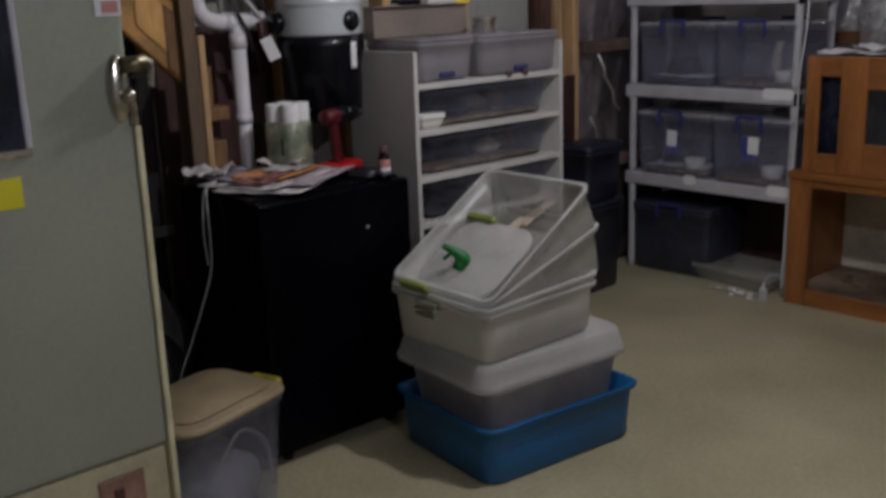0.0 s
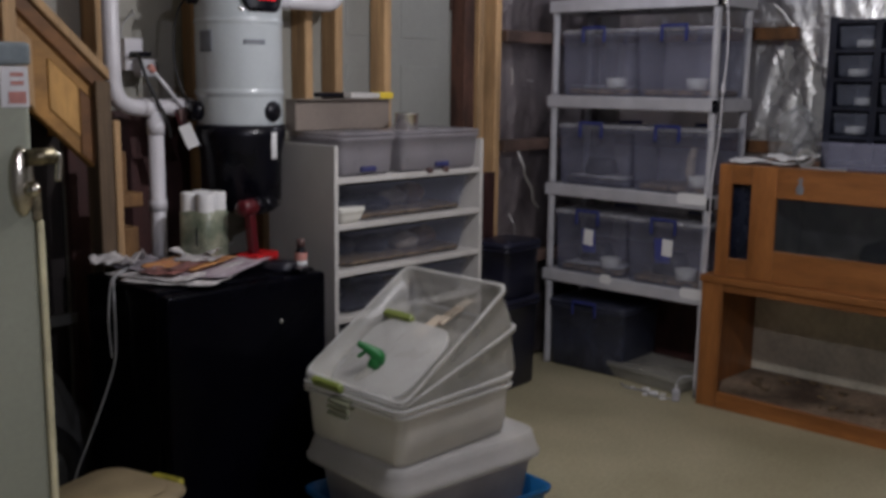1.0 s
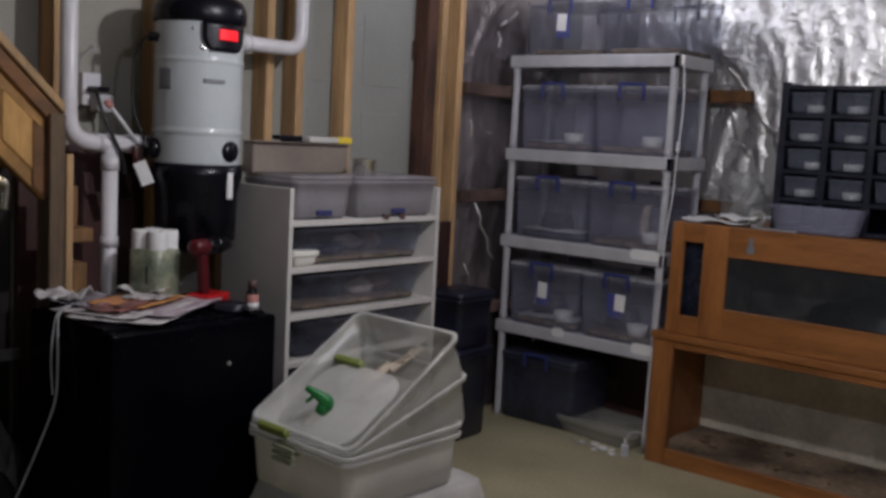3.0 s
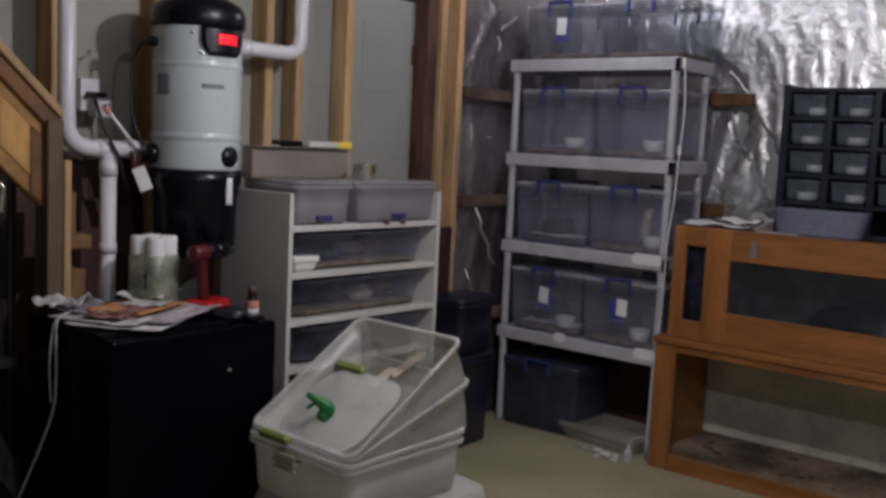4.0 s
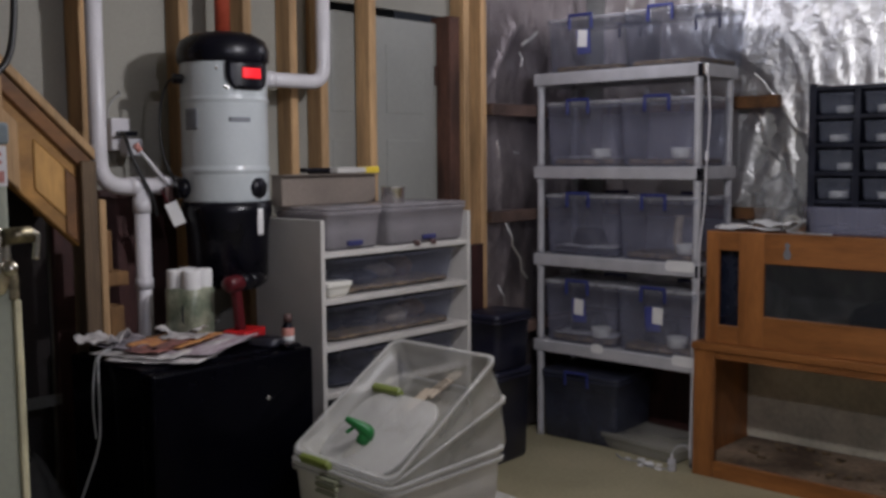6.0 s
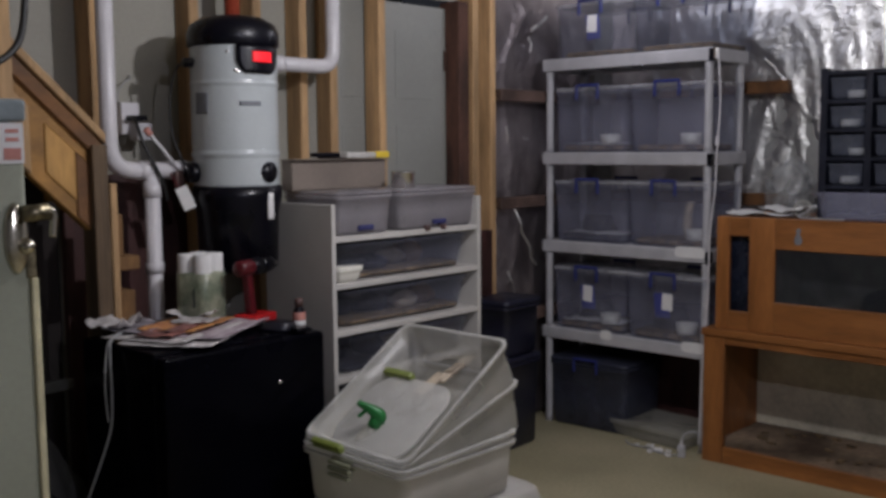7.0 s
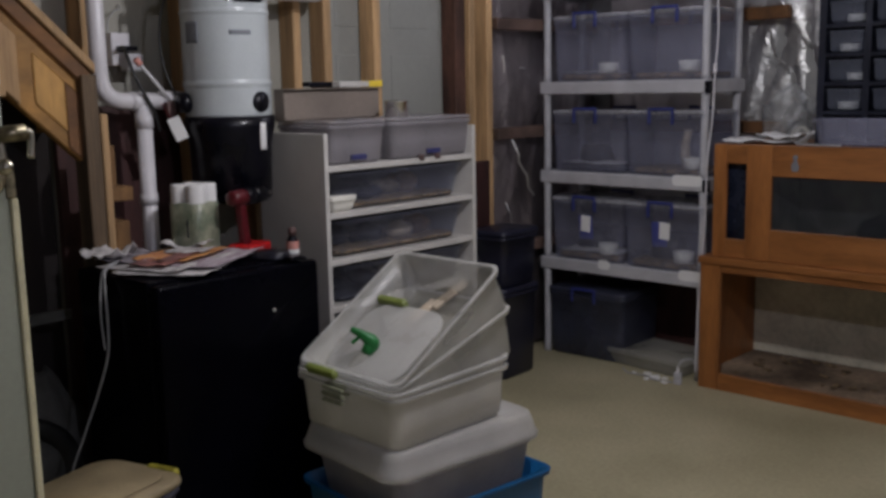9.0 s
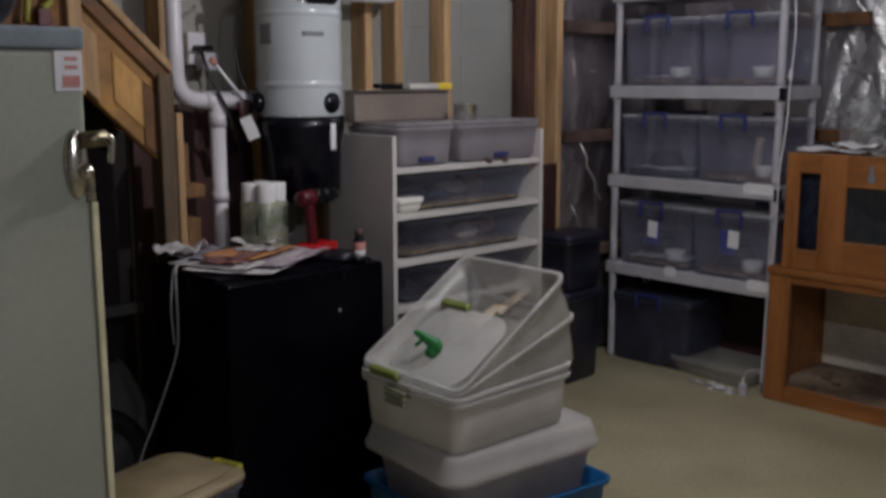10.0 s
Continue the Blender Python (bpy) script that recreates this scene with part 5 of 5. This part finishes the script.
part("package", box(-0.03, 0.03, -0.025, 0.025, 0, 0.10, 0.004, 2), MUSTARD, yb)
part("package_band", box(-0.031, 0.031, -0.026, 0.026, 0.012, 0.04, 0.004, 2), DARKSCREEN, yb, "dark printed band")

tub = thing("lidded_tub", (-1.658, 1.9, 0), "clear tub with a tan lid on the floor", "tub", 16)
part("tub_wall", shell(0.285, 0.38, 0.335, 0.003, 0.88, 0.006, 0.06, 5), CLEARPL, tub, smooth=True)
lid_ = part("lid", slab(0.312, 0.405, 0.336, 0.362, 0.07, 0.009, 6), TANLID, tub, "tan plastic lid", True)
part("lid_panel", slab(0.24, 0.33, 0.362, 0.369, 0.05, 0.004, 6), TANLID, lid_, "raised lid panel", True)
for x, y, a_ in ((0.06, 0.196, 0), (-0.05, -0.196, 0)):
    part("lid_clip", turned(box(-0.05, 0.05, -0.012, 0.012, 0.328, 0.367, 0.008, 3), pose(x, y, 0, 0, 0, a_)), MUSTARD, tub, "mustard yellow lid clip")
part("fill", lumpy(0.21, 0.29, 0.22, 21.0, 0.04), GREYFILL, tub, "crumpled pale contents", True).location = (0, 0, 0.006)
part("hoop", tube([(0.10, 0.15, 0.06), (0.125, 0.10, 0.22), (0.13, 0.0, 0.29), (0.12, -0.08, 0.20)], 0.005, 8), FROSTPL, tub, "milky curved handle inside", True)
wheel = thing("hand_truck_wheel", (-2.30, 2.0, 0.19), "black rubber wheel leaning in the dark under the stairs", "wheel")
part("tyre", turned(lathe([(0.13, -0.03), (0.175, -0.034), (0.19, -0.015), (0.19, 0.015), (0.175, 0.034), (0.13, 0.03), (0.13, -0.029)], 40), pose(0, 0, 0, 0, 90, 0)), RUBBER, wheel, smooth=True)
part("rim", turned(lathe([(0.02, -0.012), (0.128, -0.02), (0.128, 0.02), (0.02, 0.012)], 32), pose(0, 0, 0, 0, 90, 0)), CLOTHGREY, wheel, "dull grey rim", True)
single("cloth_bag", lumpy(0.24, 0.24, 0.47, 17.0, 0.05), CLOTHGREY, (-2.43, 2.15, 0.0), "slumped grey cloth bag beside the fridge", "bag", smooth=True)
# bare bulbs hanging from the ceiling out of view; the second is only added fill
for x, y, z in ((-0.62, 2.84, 2.15), (-1.78, 4.46, 2.27), (1.5, 1.5, 2.25)):
    b = thing("light_bulb", (x, y, CEIL), "unseen bare glowing bulb in a white ceiling holder", "lamp", group="ceiling bulbs")
    dz = z + 0.115 - CEIL
    part("holder", lathe([(0.055, 0.0), (0.055, -0.02), (0.03, -0.035), (0.02, dz - 0.05)][::-1], 24), PVC, b, smooth=True)
    g = part("bulb", lathe([(0.014, -0.05 + dz), (0.02, -0.07 + dz), (0.03, -0.1 + dz), (0.032, -0.12 + dz), (0.026, -0.142 + dz), (0.012, -0.152 + dz), (0.001, -0.154 + dz)][::-1], 24), BULB, b, "glowing glass", True)
    g.visible_shadow = False
